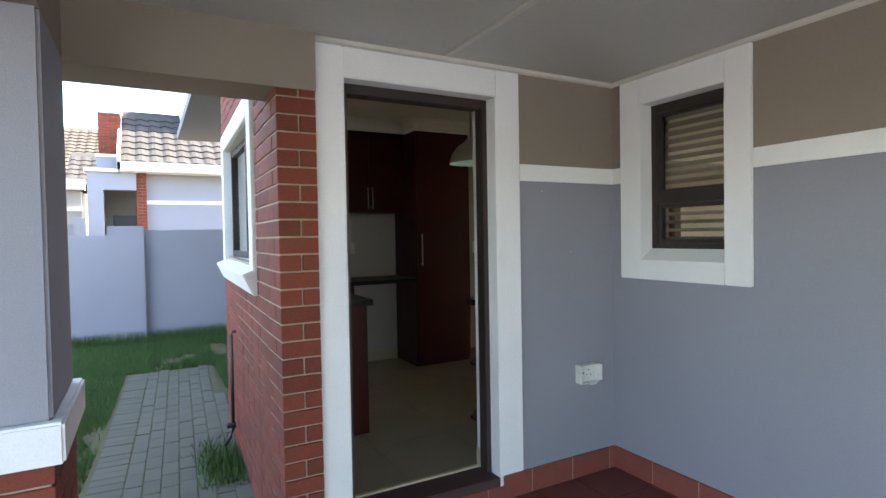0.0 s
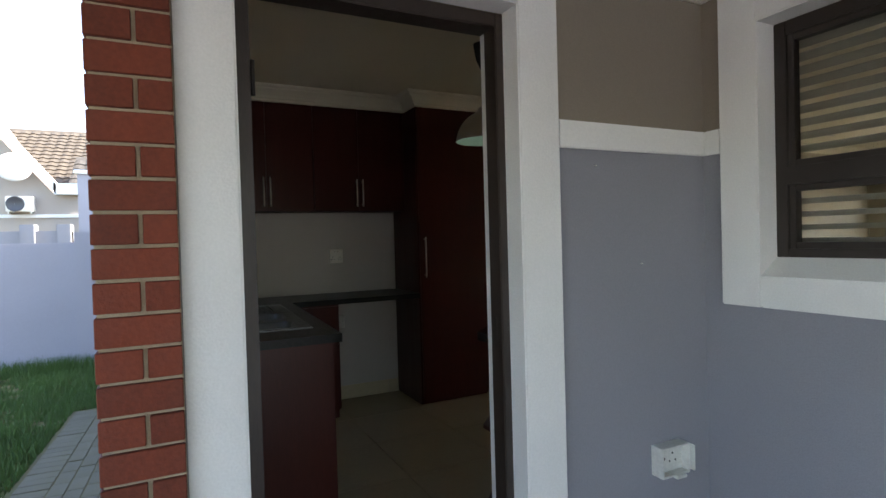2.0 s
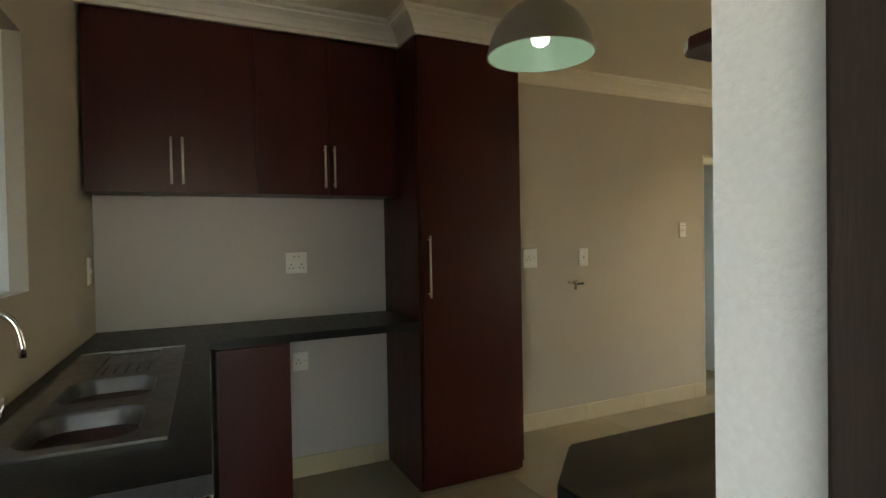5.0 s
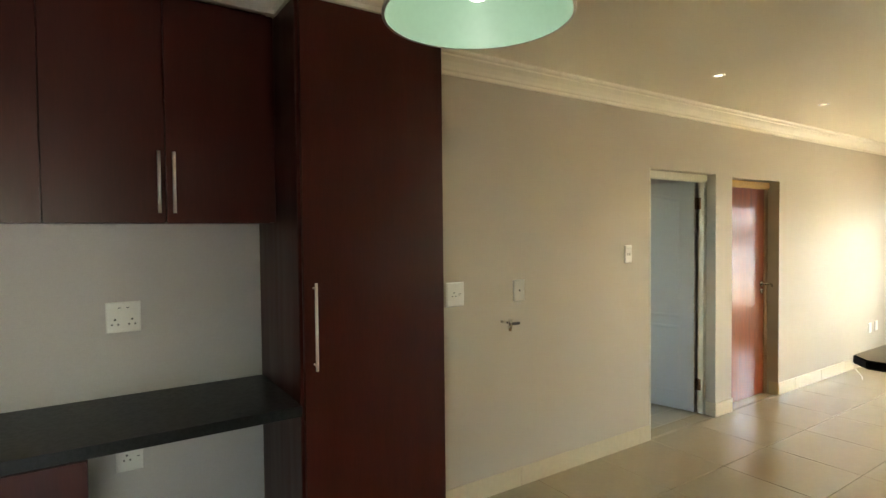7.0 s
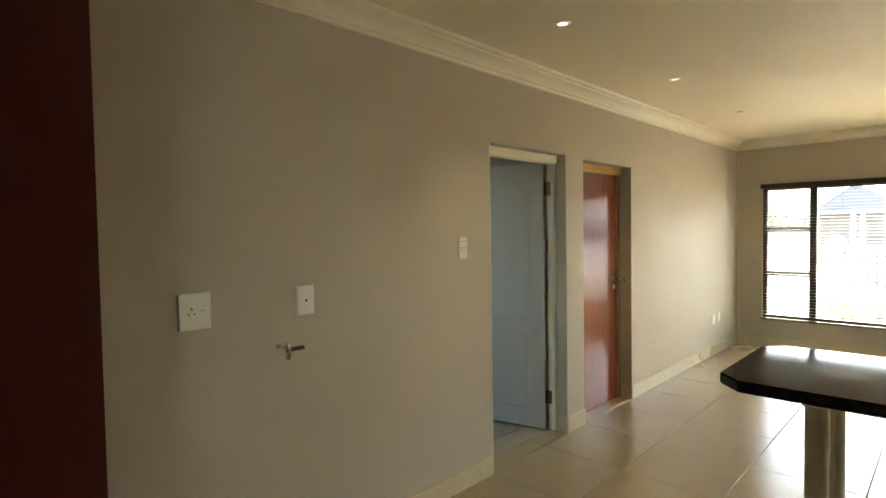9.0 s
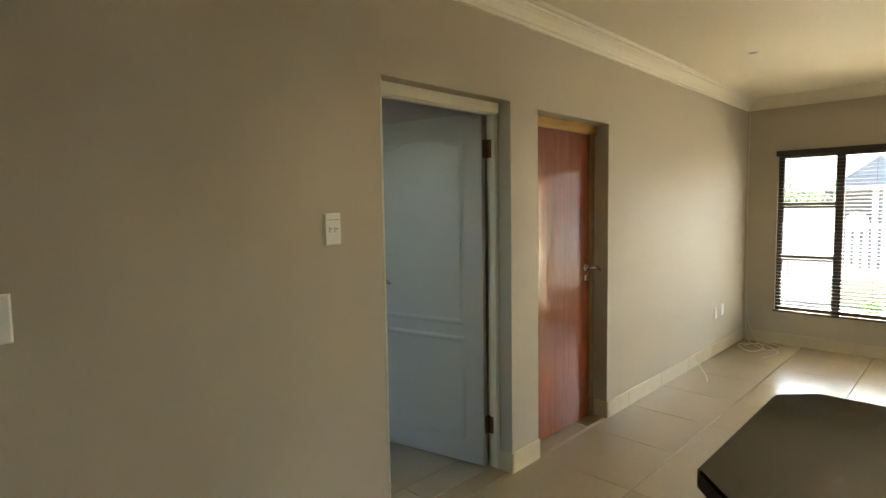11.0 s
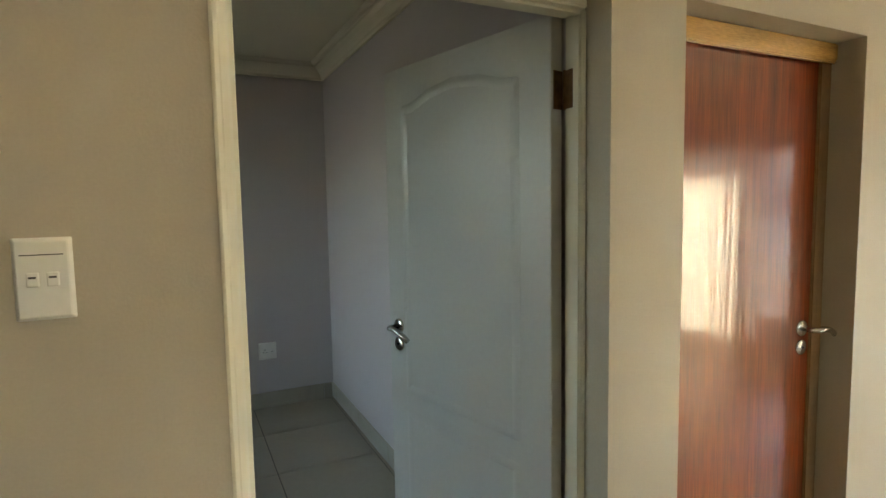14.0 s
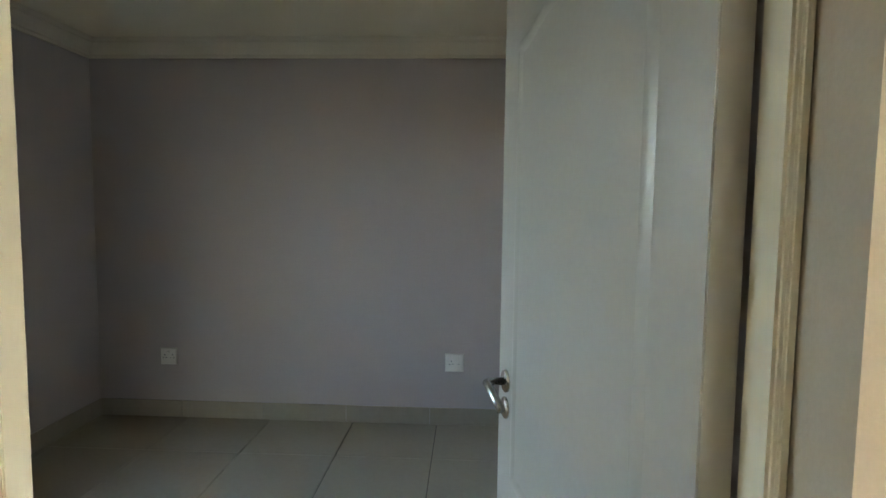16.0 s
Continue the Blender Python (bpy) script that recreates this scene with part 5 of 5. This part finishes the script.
for yc, hw in ((5.3, 1.0), (3.2, 1.0), (0.0, 1.6)):
    bm = bmesh.new()
    sec = [(yc - hw, 1.9), (yc + hw, 1.9), (yc, 1.9 + hw * 0.75)]
    f0 = [bm.verts.new((EX - 1.1, y, z)) for y, z in sec]
    f1 = [bm.verts.new((EX + 1.5, y, z)) for y, z in sec]
    bm.faces.new(f0)
    bm.faces.new(f1[::-1])
    for i in range(3):
        j = (i + 1) % 3
        bm.faces.new((f0[i], f1[i], f1[j], f0[j]))
    part("gable", bm, M_PALE, eh, "pale gable")
    for s in (-1, 1):
        bm = bmesh.new()
        a, b = (yc + s * (hw + 0.15), 1.80), (yc, 1.9 + hw * 0.75 + 0.12)
        v = [bm.verts.new(p) for p in ((EX - 1.25, a[0], a[1]), (EX - 1.25, b[0], b[1]), (EX - 1.25, b[0], b[1] + 0.22), (EX - 1.25, a[0], a[1] + 0.22))]
        w = [bm.verts.new((p.co.x + 0.15, p.co.y, p.co.z)) for p in v]
        bm.faces.new(v)
        bm.faces.new(w[::-1])
        for i in range(4):
            j = (i + 1) % 4
            bm.faces.new((v[i], w[i], w[j], v[j]))
        part("barge_board", bm, M_FASCIA, eh, "white barge board")
for y0, y1, z0, z1 in ((5.55, 6.3, 0.5, 1.72), (4.7, 5.2, 0.5, 1.72), (2.2, 3.3, 0.5, 1.72), (-1.4, 0.4, -0.8, 1.5)):
    wn_ = part("window", boxes((EX - 0.03, EX - 0.005, y0, y1, z0, z1)), M_SHADOWED, eh)
    part("window_band", boxes((EX - 0.06, EX, y0 - 0.12, y0, z0 - 0.1, z1 + 0.1), (EX - 0.06, EX, y1, y1 + 0.12, z0 - 0.1, z1 + 0.1)), M_FASCIA, eh)
part("brick_column", boxes((EX - 0.9, EX - 0.5, 3.95, 4.3, -0.9, 1.9)), M_BRICKI, eh, "red brick column")
dsh = thing("white_dome", "round white lamp globe before the street house", "lamp", at=(EX - 1.0, 5.75, 0.95))
part("globe", lathe(bmesh.new(), [(0.001, 0.26), (0.12, 0.23), (0.22, 0.14), (0.26, 0.0), (0.22, -0.14), (0.12, -0.23), (0.001, -0.26)], 24), M_FASCIA, dsh, "", True)
part("post", boxes((-0.04, 0.04, -0.04, 0.04, -2.0, -0.2)), M_FASCIA, dsh)

M_PAL = mat("white_painted_steel_fence", (0.82, 0.82, 0.82), 0.4, vary=0.03, bump=0)
fence = thing("palisade_fence", "white painted steel fence of upright flat bars on a low wall", "fence")
FX = 14.0
post = part("bar", bevel(boxes((-0.012, 0.012, -0.032, 0.032, 0.30, 1.15)), 0.003), M_PAL, fence)
post.location = (FX, -4.0, 0)
for k in range(1, 90):
    o_ = new("bar", post.data)
    o_.parent = fence
    o_.location = (FX, -4.0 + k * 0.112, 0)
for z in (0.36, 1.06):
    part("rail", boxes((FX + 0.012, FX + 0.045, -4.1, 6.1, z, z + 0.05)), M_PAL, fence)
lw = thing("street_wall", "cream low street wall under the white fence", "wall")
M_CREAM = mat("cream_street_plaster", (0.50, 0.44, 0.32), 0.8, vary=0.08, bump=0.2)
part("wall", bevel(boxes((FX - 0.1, FX + 0.1, -5, 5.15, GROUND - 0.1, 0.29)), 0.01), M_CREAM, lw)
part("high_panel", bevel(boxes((FX - 0.1, FX + 0.1, 5.15, 14, GROUND - 0.1, 1.42)), 0.01), M_FASCIA, lw)


def leafy(name, label, category, centre, radius, count, size, seed, trunk=None, squash=1.0):
    """A shrub or crown of many small leaves round clumps; trunk: the ground height."""
    r_ = random.Random(seed)
    t_ = thing(name, label, category)
    bm = bmesh.new()
    clumps = [(Vector((r_.gauss(0, 0.5), r_.gauss(0, 0.5), r_.gauss(0, 0.45 * squash))) * radius, radius * r_.uniform(0.25, 0.5)) for _ in range(16)]
    for i in range(count):
        c, cr = r_.choice(clumps)
        d = Vector((r_.gauss(0, 1), r_.gauss(0, 1), r_.gauss(0, 1))).normalized() * cr * r_.uniform(0.6, 1.05)
        p = Vector(centre) + c + d
        u = Vector((r_.uniform(-1, 1), r_.uniform(-1, 1), r_.uniform(-0.6, 0.6))).normalized() * size
        w_ = u.orthogonal().normalized() * size * 0.4
        vs = [bm.verts.new(q) for q in (p - u, p + w_, p + u, p - w_)]
        bm.faces.new(vs)
    cr_ = part("crown", bm, M_LEAF, t_)
    cr_["kind"] = "stuff"
    if trunk is not None:
        bm = bmesh.new()
        base = Vector((centre[0], centre[1], trunk))
        rod(bm, base, centre, radius * 0.10, 10, radius * 0.05)
        for c, cr in clumps[:8]:
            rod(bm, base.lerp(Vector(centre), r_.uniform(0.5, 0.9)), Vector(centre) + c, radius * 0.03, 6, radius * 0.01)
        part("trunk", bm, mat("bark", (0.14, 0.10, 0.07), 0.9, vary=0.3, bump=0.5), t_)
    return t_


M_LEAF = mat("green_leaves", (0.075, 0.16, 0.03), 0.55, vary=0.5, scale=4, per=0.5, island=True, bump=0)
leafy("tree", "small bright green tree beyond the street wall", "tree", (19.0, 6.85, 1.45), 0.7, 2500, 0.05, 3, trunk=-0.8)
leafy("shrub", "small grey-green shrub before the low street wall", "shrub", (12.6, 4.42, 0.02), 0.16, 300, 0.03, 9)

# ---- the ground ----
M_SOIL = mat("dry_soil_and_grass", (0.10, 0.085, 0.035), 0.95, vary=0.35, scale=2.5, fine=80, bump=0.7, dirt=(0.04, 0.06, 0.015))
M_GRASS = mat("grass_blades", (0.060, 0.118, 0.024), 0.6, vary=0.45, scale=1.2, fine=9, per=0.6, island=True, bump=0)
M_DRYG = mat("dry_grass_blades", (0.20, 0.17, 0.07), 0.7, vary=0.3, per=0.4, island=True, bump=0)
M_PAVER = mat("grey_concrete_paver", (0.105, 0.094, 0.062), 0.85, vary=0.22, scale=5, fine=140, bump=0.5, per=0.45, dirt=(0.09, 0.09, 0.05))
M_DRIVE = mat("pale_concrete_drive", (0.14, 0.13, 0.115), 0.9, vary=0.15, scale=3, fine=90, bump=0.3)
# pale bluish so that it reflects cool light in through the back door
M_YARD = mat("pale_yard_bounce", (0.35, 0.36, 0.385), 0.9, vary=0.2, scale=4, fine=90, bump=0.4)
bm = bmesh.new()
hx0, hx1, hy0, hy1 = -3000, 3000, -3000, 3000
box(bm, hx0, hx1, hy0, hy1, GROUND - 0.12, GROUND)
structure("ground", bm, M_SOIL, "dry soil with worn grass")
# assumed ground out of view, added as a light reflector
structure("yard_paving", boxes((-8.5, 9.0, -14.0, -1.95, GROUND, GROUND + 0.02)), M_YARD, "unseen pale paving added to bounce daylight onto patio and kitchen")
structure("street_paving", boxes((XE + 0.4, 13.7, -6, 9, GROUND, GROUND + 0.02), (14.3, 20.5, -20, 20, GROUND, GROUND + 0.02)), M_DRIVE, "pale concrete drive")

rng = random.Random(11)
path_turn = math.atan(0.047)


def path_edge(y):
    """The outer edge of the paving runs slightly askew to the wall."""
    return -0.935 + (y - 3.5) * 0.047


def grass(name, n, region, h, material, label, dens=None, w=0.004):
    bm = bmesh.new()
    x0, x1, y0, y1 = region
    made = 0
    while made < n:
        x, y = rng.uniform(x0, x1), rng.uniform(y0, y1)
        if dens and not dens(x, y):
            continue
        made += 1
        a = rng.uniform(0, math.tau)
        hh = h * rng.uniform(0.5, 1.3)
        lean = rng.uniform(0.1, 0.6) * hh
        ca, sa = math.cos(a), math.sin(a)
        b = rng.uniform(0, math.tau)
        p = bm.verts.new((x - ca * w, y - sa * w, GROUND))
        q = bm.verts.new((x + ca * w, y + sa * w, GROUND))
        r = bm.verts.new((x + math.cos(b) * lean, y + math.sin(b) * lean, GROUND + hh))
        bm.faces.new((p, q, r))
    me = bpy.data.meshes.new(name)
    bm.to_mesh(me)
    bm.free()
    me.materials.append(material)
    return tagged(new(name, me), label, "grass", kind="stuff")


def patchy(x, y):
    f = noise.noise(Vector((x * 1.6, y * 1.1, 2.0))) + 0.45 * noise.noise(Vector((x * 5, y * 5, 7.0)))
    return f > -0.34 + rng.uniform(-0.18, 0.18) and not (path_edge(y) - 0.03 < x < 0.12 and y < 6.80)


grass("grass", 200000, (-3.2, 1.0, 1.2, 9.22), 0.06, M_GRASS, "uneven green lawn with dry patches", patchy)
grass("dry_grass", 9000, (-3.0, 0.6, 1.2, 9.2), 0.03, M_DRYG, "short dry grass between the green", lambda x, y: not (path_edge(y) - 0.03 < x < 0.12 and y < 6.80))
grass("tall_grass", 6000, (-3.0, 1.2, 8.85, 9.22), 0.17, M_GRASS, "taller grass along the foot of the boundary wall", None, 0.005)
grass("weeds", 1500, (-0.32, -0.03, 3.2, 4.1), 0.085, M_GRASS, "tuft of weeds growing through the paving at the brick wall", lambda x, y: rng.random() * 1.2 < math.exp(-((y - 3.55) / 0.3) ** 2 - ((x + 0.14) / 0.12) ** 2), 0.005)

# pipe on the brick wall
pp = thing("waste_pipe", "thin dark painted pipe down the brick wall into a gully", "pipe")
part("pipe", tube(bmesh.new(), [(-0.01, 3.76, 0.72), (-0.05, 3.76, 0.72), (-0.058, 3.76, 0.69), (-0.058, 3.76, 0.02), (-0.075, 3.78, -0.04), (-0.11, 3.80, -0.1)], 0.012, 10), M_BRONZE, pp, "", True)
part("clip", rod(bmesh.new(), (-0.04, 3.76, 0.05), (-0.10, 3.76, 0.05), 0.02, 10), M_DARK, pp)

# ---- floor tiles ----
def tile_field(parent, xl, yl, region, pitch, material, z, thick=0.008, gap=0.005, name="tile", cuts=()):
    """Square tiles of a lattice through (xl, yl), clipped to the region."""
    x0, x1, y0, y1 = region
    meshes = {}
    i0, i1 = math.floor((x0 - xl) / pitch), math.ceil((x1 - xl) / pitch)
    j0, j1 = math.floor((y0 - yl) / pitch), math.ceil((y1 - yl) / pitch)
    for i in range(i0, i1):
        for j in range(j0, j1):
            a, b = max(x0, xl + i * pitch) + gap / 2, min(x1, xl + (i + 1) * pitch) - gap / 2
            c, d = max(y0, yl + j * pitch) + gap / 2, min(y1, yl + (j + 1) * pitch) - gap / 2
            if b - a < 0.01 or d - c < 0.01:
                continue
            key = (round(b - a, 3), round(d - c, 3))
            if key not in meshes:
                w, h = key
                bm_ = bevel(boxes((-w / 2, w / 2, -h / 2, h / 2, -thick, 0)), 0.0012, 1)
                bmesh.ops.recalc_face_normals(bm_, faces=bm_.faces[:])
                me_ = bpy.data.meshes.new(name)
                bm_.to_mesh(me_)
                bm_.free()
                me_.materials.append(material)
                meshes[key] = me_
            o_ = new(name, meshes[key])
            o_.parent = parent
            o_.location = ((a + b) / 2, (c + d) / 2, z)


fl = thing("floor_living", "large cream glazed floor tiles with thin dark joints", "floor")
fl["kind"] = "structure"
tile_field(fl, 7.700, 4.150, (0.25, XE, YDI + 0.004, YL), 0.583, M_FLOOR, 0.0)
tile_field(fl, 7.700, 4.150, (XPI, XE, YS, YDI + 0.004), 0.583, M_FLOOR, 0.0)
tile_field(fl, 7.700, 4.150, (4.78, 5.673, YL, YLB), 0.583, M_FLOOR, 0.0)
tile_field(fl, 7.700, 4.150, (5.926, 6.760, YL, YLB), 0.583, M_FLOOR, 0.0)
fb = thing("floor_bedroom", "large cream glazed bedroom floor tiles", "floor")
fb["kind"] = "structure"
tile_field(fb, 5.150, 7.380, (2.76, 5.76, YLB, 8.49), 0.583, M_FLOORB, 0.0)
fp = thing("floor_patio", "dark red quarry tiles on the patio floor", "floor")
fp["kind"] = "structure"
M_QUARRY = mat("dark_red_quarry_tile", (0.13, 0.035, 0.026), 0.45, vary=0.25, scale=5, fine=60, bump=0.12, per=0.35)
M_QSKIRT = mat("red_quarry_skirting", (0.22, 0.065, 0.045), 0.45, vary=0.2, scale=5, fine=60, bump=0.1, per=0.3)
tile_field(fp, 1.93, 2.10, (-0.80, XP, -1.7, YD), 0.30, M_QUARRY, PATIO_Z, gap=0.008)

# skirtings of single tiles
def skirting(parent, axis, c, a0, a1, z0, z1, out, length, material, first=None, gap=0.003, d=0.009):
    a = a0
    nxt = first if first is not None else a0 + length
    while a < a1 - 0.004:
        b = min(nxt, a1)
        if axis == "x":
            r = (a + gap / 2, b - gap / 2, min(c, c + out * d), max(c, c + out * d), z0, z1)
        else:
            r = (min(c, c + out * d), max(c, c + out * d), a + gap / 2, b - gap / 2, z0, z1)
        part("tile", bevel(boxes(r), 0.0015, 1), material, parent)
        a = b
        nxt = b + length


sk = thing("baseboard_living", "cream tile skirting along the walls", "skirting")
sk["kind"] = "structure"
SH = 0.118
skirting(sk, "x", YL, 1.226, 1.905, 0.0, SH, -1, 0.583, M_SKIRT)
skirting(sk, "x", YL, 2.555, 4.780, 0.0, SH, -1, 0.583, M_SKIRT, first=2.90)
skirting(sk, "x", YL, 5.673, 5.926, 0.0, SH, -1, 0.583, M_SKIRT)
skirting(sk, "x", YL, 6.760, XE, 0.0, SH, -1, 0.583, M_SKIRT, first=7.08)
skirting(sk, "y", XE, YS, YL - 0.01, 0.0, SH, -1, 0.583, M_SKIRT)
skirting(sk, "x", YS, XPI, XE, 0.0, SH, 1, 0.583, M_SKIRT)
skirting(sk, "y", XPI, YS, YDI, 0.0, SH, 1, 0.583, M_SKIRT)
for xj, o in ((5.673, -1), (5.926, 1), (6.760, -1)):
    skirting(sk, "y", xj, YL - 0.009, YL + 0.085, 0.0, SH, o, 0.6, M_SKIRT)
sb = thing("baseboard_bedroom", "cream tile skirting round the bedroom", "skirting")
sb["kind"] = "structure"
skirting(sb, "x", 8.49, 2.77, 5.75, 0.0, SH, -1, 0.583, M_SKIRTB)
skirting(sb, "y", 5.76, YLB + 0.01, 8.49, 0.0, SH, -1, 0.583, M_SKIRTB)
skirting(sb, "y", 2.76, YLB + 0.01, 8.49, 0.0, SH, 1, 0.583, M_SKIRTB)
sp_ = thing("baseboard_patio", "red quarry tile skirting round the patio", "skirting")
sp_["kind"] = "structure"
skirting(sp_, "x", YD, 0.262, XP - 0.01, PATIO_Z, 0.046, -1, 0.300, M_QSKIRT, first=0.42, gap=0.007, d=0.014)
skirting(sp_, "y", XP, -1.6, YD, PATIO_Z, 0.046, -1, 0.300, M_QSKIRT, first=-1.6 + 0.107, gap=0.007, d=0.014)
structure("skirting_mortar", boxes((0.262, XP - 0.01, YD - 0.010, YD - 0.001, PATIO_Z, 0.045), (XP - 0.010, XP - 0.001, -1.6, YD, PATIO_Z, 0.045)), M_MORTAR, "mortar behind the red skirting")

# paving path
path_ = thing("paved_path", "weathered grey concrete pavers laid along the red brick wall", "path")
path_["kind"] = "structure"
structure("path_bed", plan_slab([(-1.1, 0.6), (-0.06, 0.6), (-0.06, 2.5), (0.10, 6.80), (path_edge(6.80) - 0.03, 6.80)], GROUND, -0.156), M_SOIL, "sand and weeds between the pavers")
bmv = bevel(boxes((-0.049, 0.049, -0.100, 0.100, -0.03, 0)), 0.004, 1)
bmesh.ops.recalc_face_normals(bmv, faces=bmv.faces[:])
mev = bpy.data.meshes.new("paver")
bmv.to_mesh(mev)
bmv.free()
mev.materials.append(M_PAVER)
rng = random.Random(4)


def wall_line(y):
    """The garden face of the brick wall, in plan."""
    return -0.066 + SKEW * max(0.0, y - 2.3)


def paver(x, y, turn, extra=0.0):
    o_ = new("paver", mev)
    o_.parent = path_
    o_.location = (x, y, -0.150 + rng.uniform(-0.003, 0.003))
    o_.rotation_euler = (rng.uniform(-0.012, 0.012), rng.uniform(-0.012, 0.012), radians(90 if turn else 0) + extra + rng.uniform(-0.012, 0.012))


y = 1.4
while y < 6.75:
    paver(path_edge(y) + 0.10, y, True, -path_turn)
    y += 0.104
P = 0.103
for col in range(7):
    y = 1.35 + 0.10 * (col // 2 % 2) + 0.05 * (col % 2)
    while y < 6.75:
        if wall_line(y) > path_edge(y) + 0.255 + P * col:
            paver(path_edge(y) + 0.255 + P * col, y, False, -path_turn)
        y += 0.205

# ---- bricks ----
bk = thing("brick_wall", "red face brick wall with sandy mortar joints beside the back door", "wall")
bk["kind"] = "structure"
structure("brick_core", boxes((-0.060, 0.109, 2.064, 2.36, GROUND, 2.046)), M_MORTAR, "mortar core of the brick pier")
zb0 = GROUND + 0.0185 - 0.0767
# front of the pier
brick_block(bk, -0.058, 0.112, 2.060, 2.36, zb0, zb0 + 30 * 0.0767, ("front",), depth=0.10)


def side_bricks(y0, y1, z_from, z_to):
    """Courses on the garden face of the wall."""
    course, joint, length = 0.0767, 0.009, 0.226
    meshes = {}
    k = 0
    while zb0 + (k + 1) * course <= z_to + 0.02:
        za, zb = zb0 + k * course, zb0 + (k + 1) * course
        if za >= z_from - 0.02:
            y0 = y0 if y0 > 2.3 else (2.268 if k % 2 else 2.155)
            cuts = [y0]
            q = y0 + length
            while q < y1 - 0.03:
                cuts.append(q)
                q += length
            cuts.append(y1)
            for a, b in zip(cuts, cuts[1:]):
                yield a, b, za, zb
        k += 1


near, far_bm = {}, bmesh.new()
count = 0
rows_ = list(side_bricks(2.16, 2.68, 0.0 + GROUND, 2.95)) + list(side_bricks(2.68, 4.45, GROUND, 1.06)) + list(side_bricks(2.68, 4.45, 2.20, 2.95)) + list(side_bricks(4.34, 4.45, 1.06, 2.2))
for a, b, za, zb in rows_:
    size = round(b - a - 0.009, 3)
    if size < 0.02:
        continue
    if b < 3.6 and zb < 2.3 and count < 230:
        if size not in near:
            bm_ = bevel(boxes((-0.03, 0.03, -size / 2, size / 2, -0.0339, 0.0339)), 0.003, 1)
            bmesh.ops.recalc_face_normals(bm_, faces=bm_.faces[:])
            me_ = bpy.data.meshes.new("brick")
            bm_.to_mesh(me_)
            bm_.free()
            me_.materials.append(M_BRICK)
            near[size] = me_
        o_ = new("brick", near[size])
        o_.parent = bk
        o_.location = (-0.036 + SKEW * max(0.0, (a + b) / 2 - 2.3) + rng.uniform(-0.0015, 0.0015), (a + b) / 2, (za + zb) / 2)
        o_.rotation_euler = (0, 0, -math.atan(SKEW) if a > 2.3 else 0)
        count += 1
    else:
        dx = SKEW * max(0.0, (a + b) / 2 - 2.3)
        box(far_bm, -0.066 + dx, -0.009 + dx, a + 0.0045, b - 0.0045, za + 0.0045, zb - 0.0045)
fo = part("upper_bricks", far_bm, M_BRICKI, bk, "red face bricks")
fo["kind"] = "stuff"
# plinth of the pillar
brick_block(bk, PX0 + 0.008, PX1 - 0.008, PY0 + 0.008, PY1, GROUND + 0.0, 0.745, ("front", "right"), course=0.0767, depth=0.09)
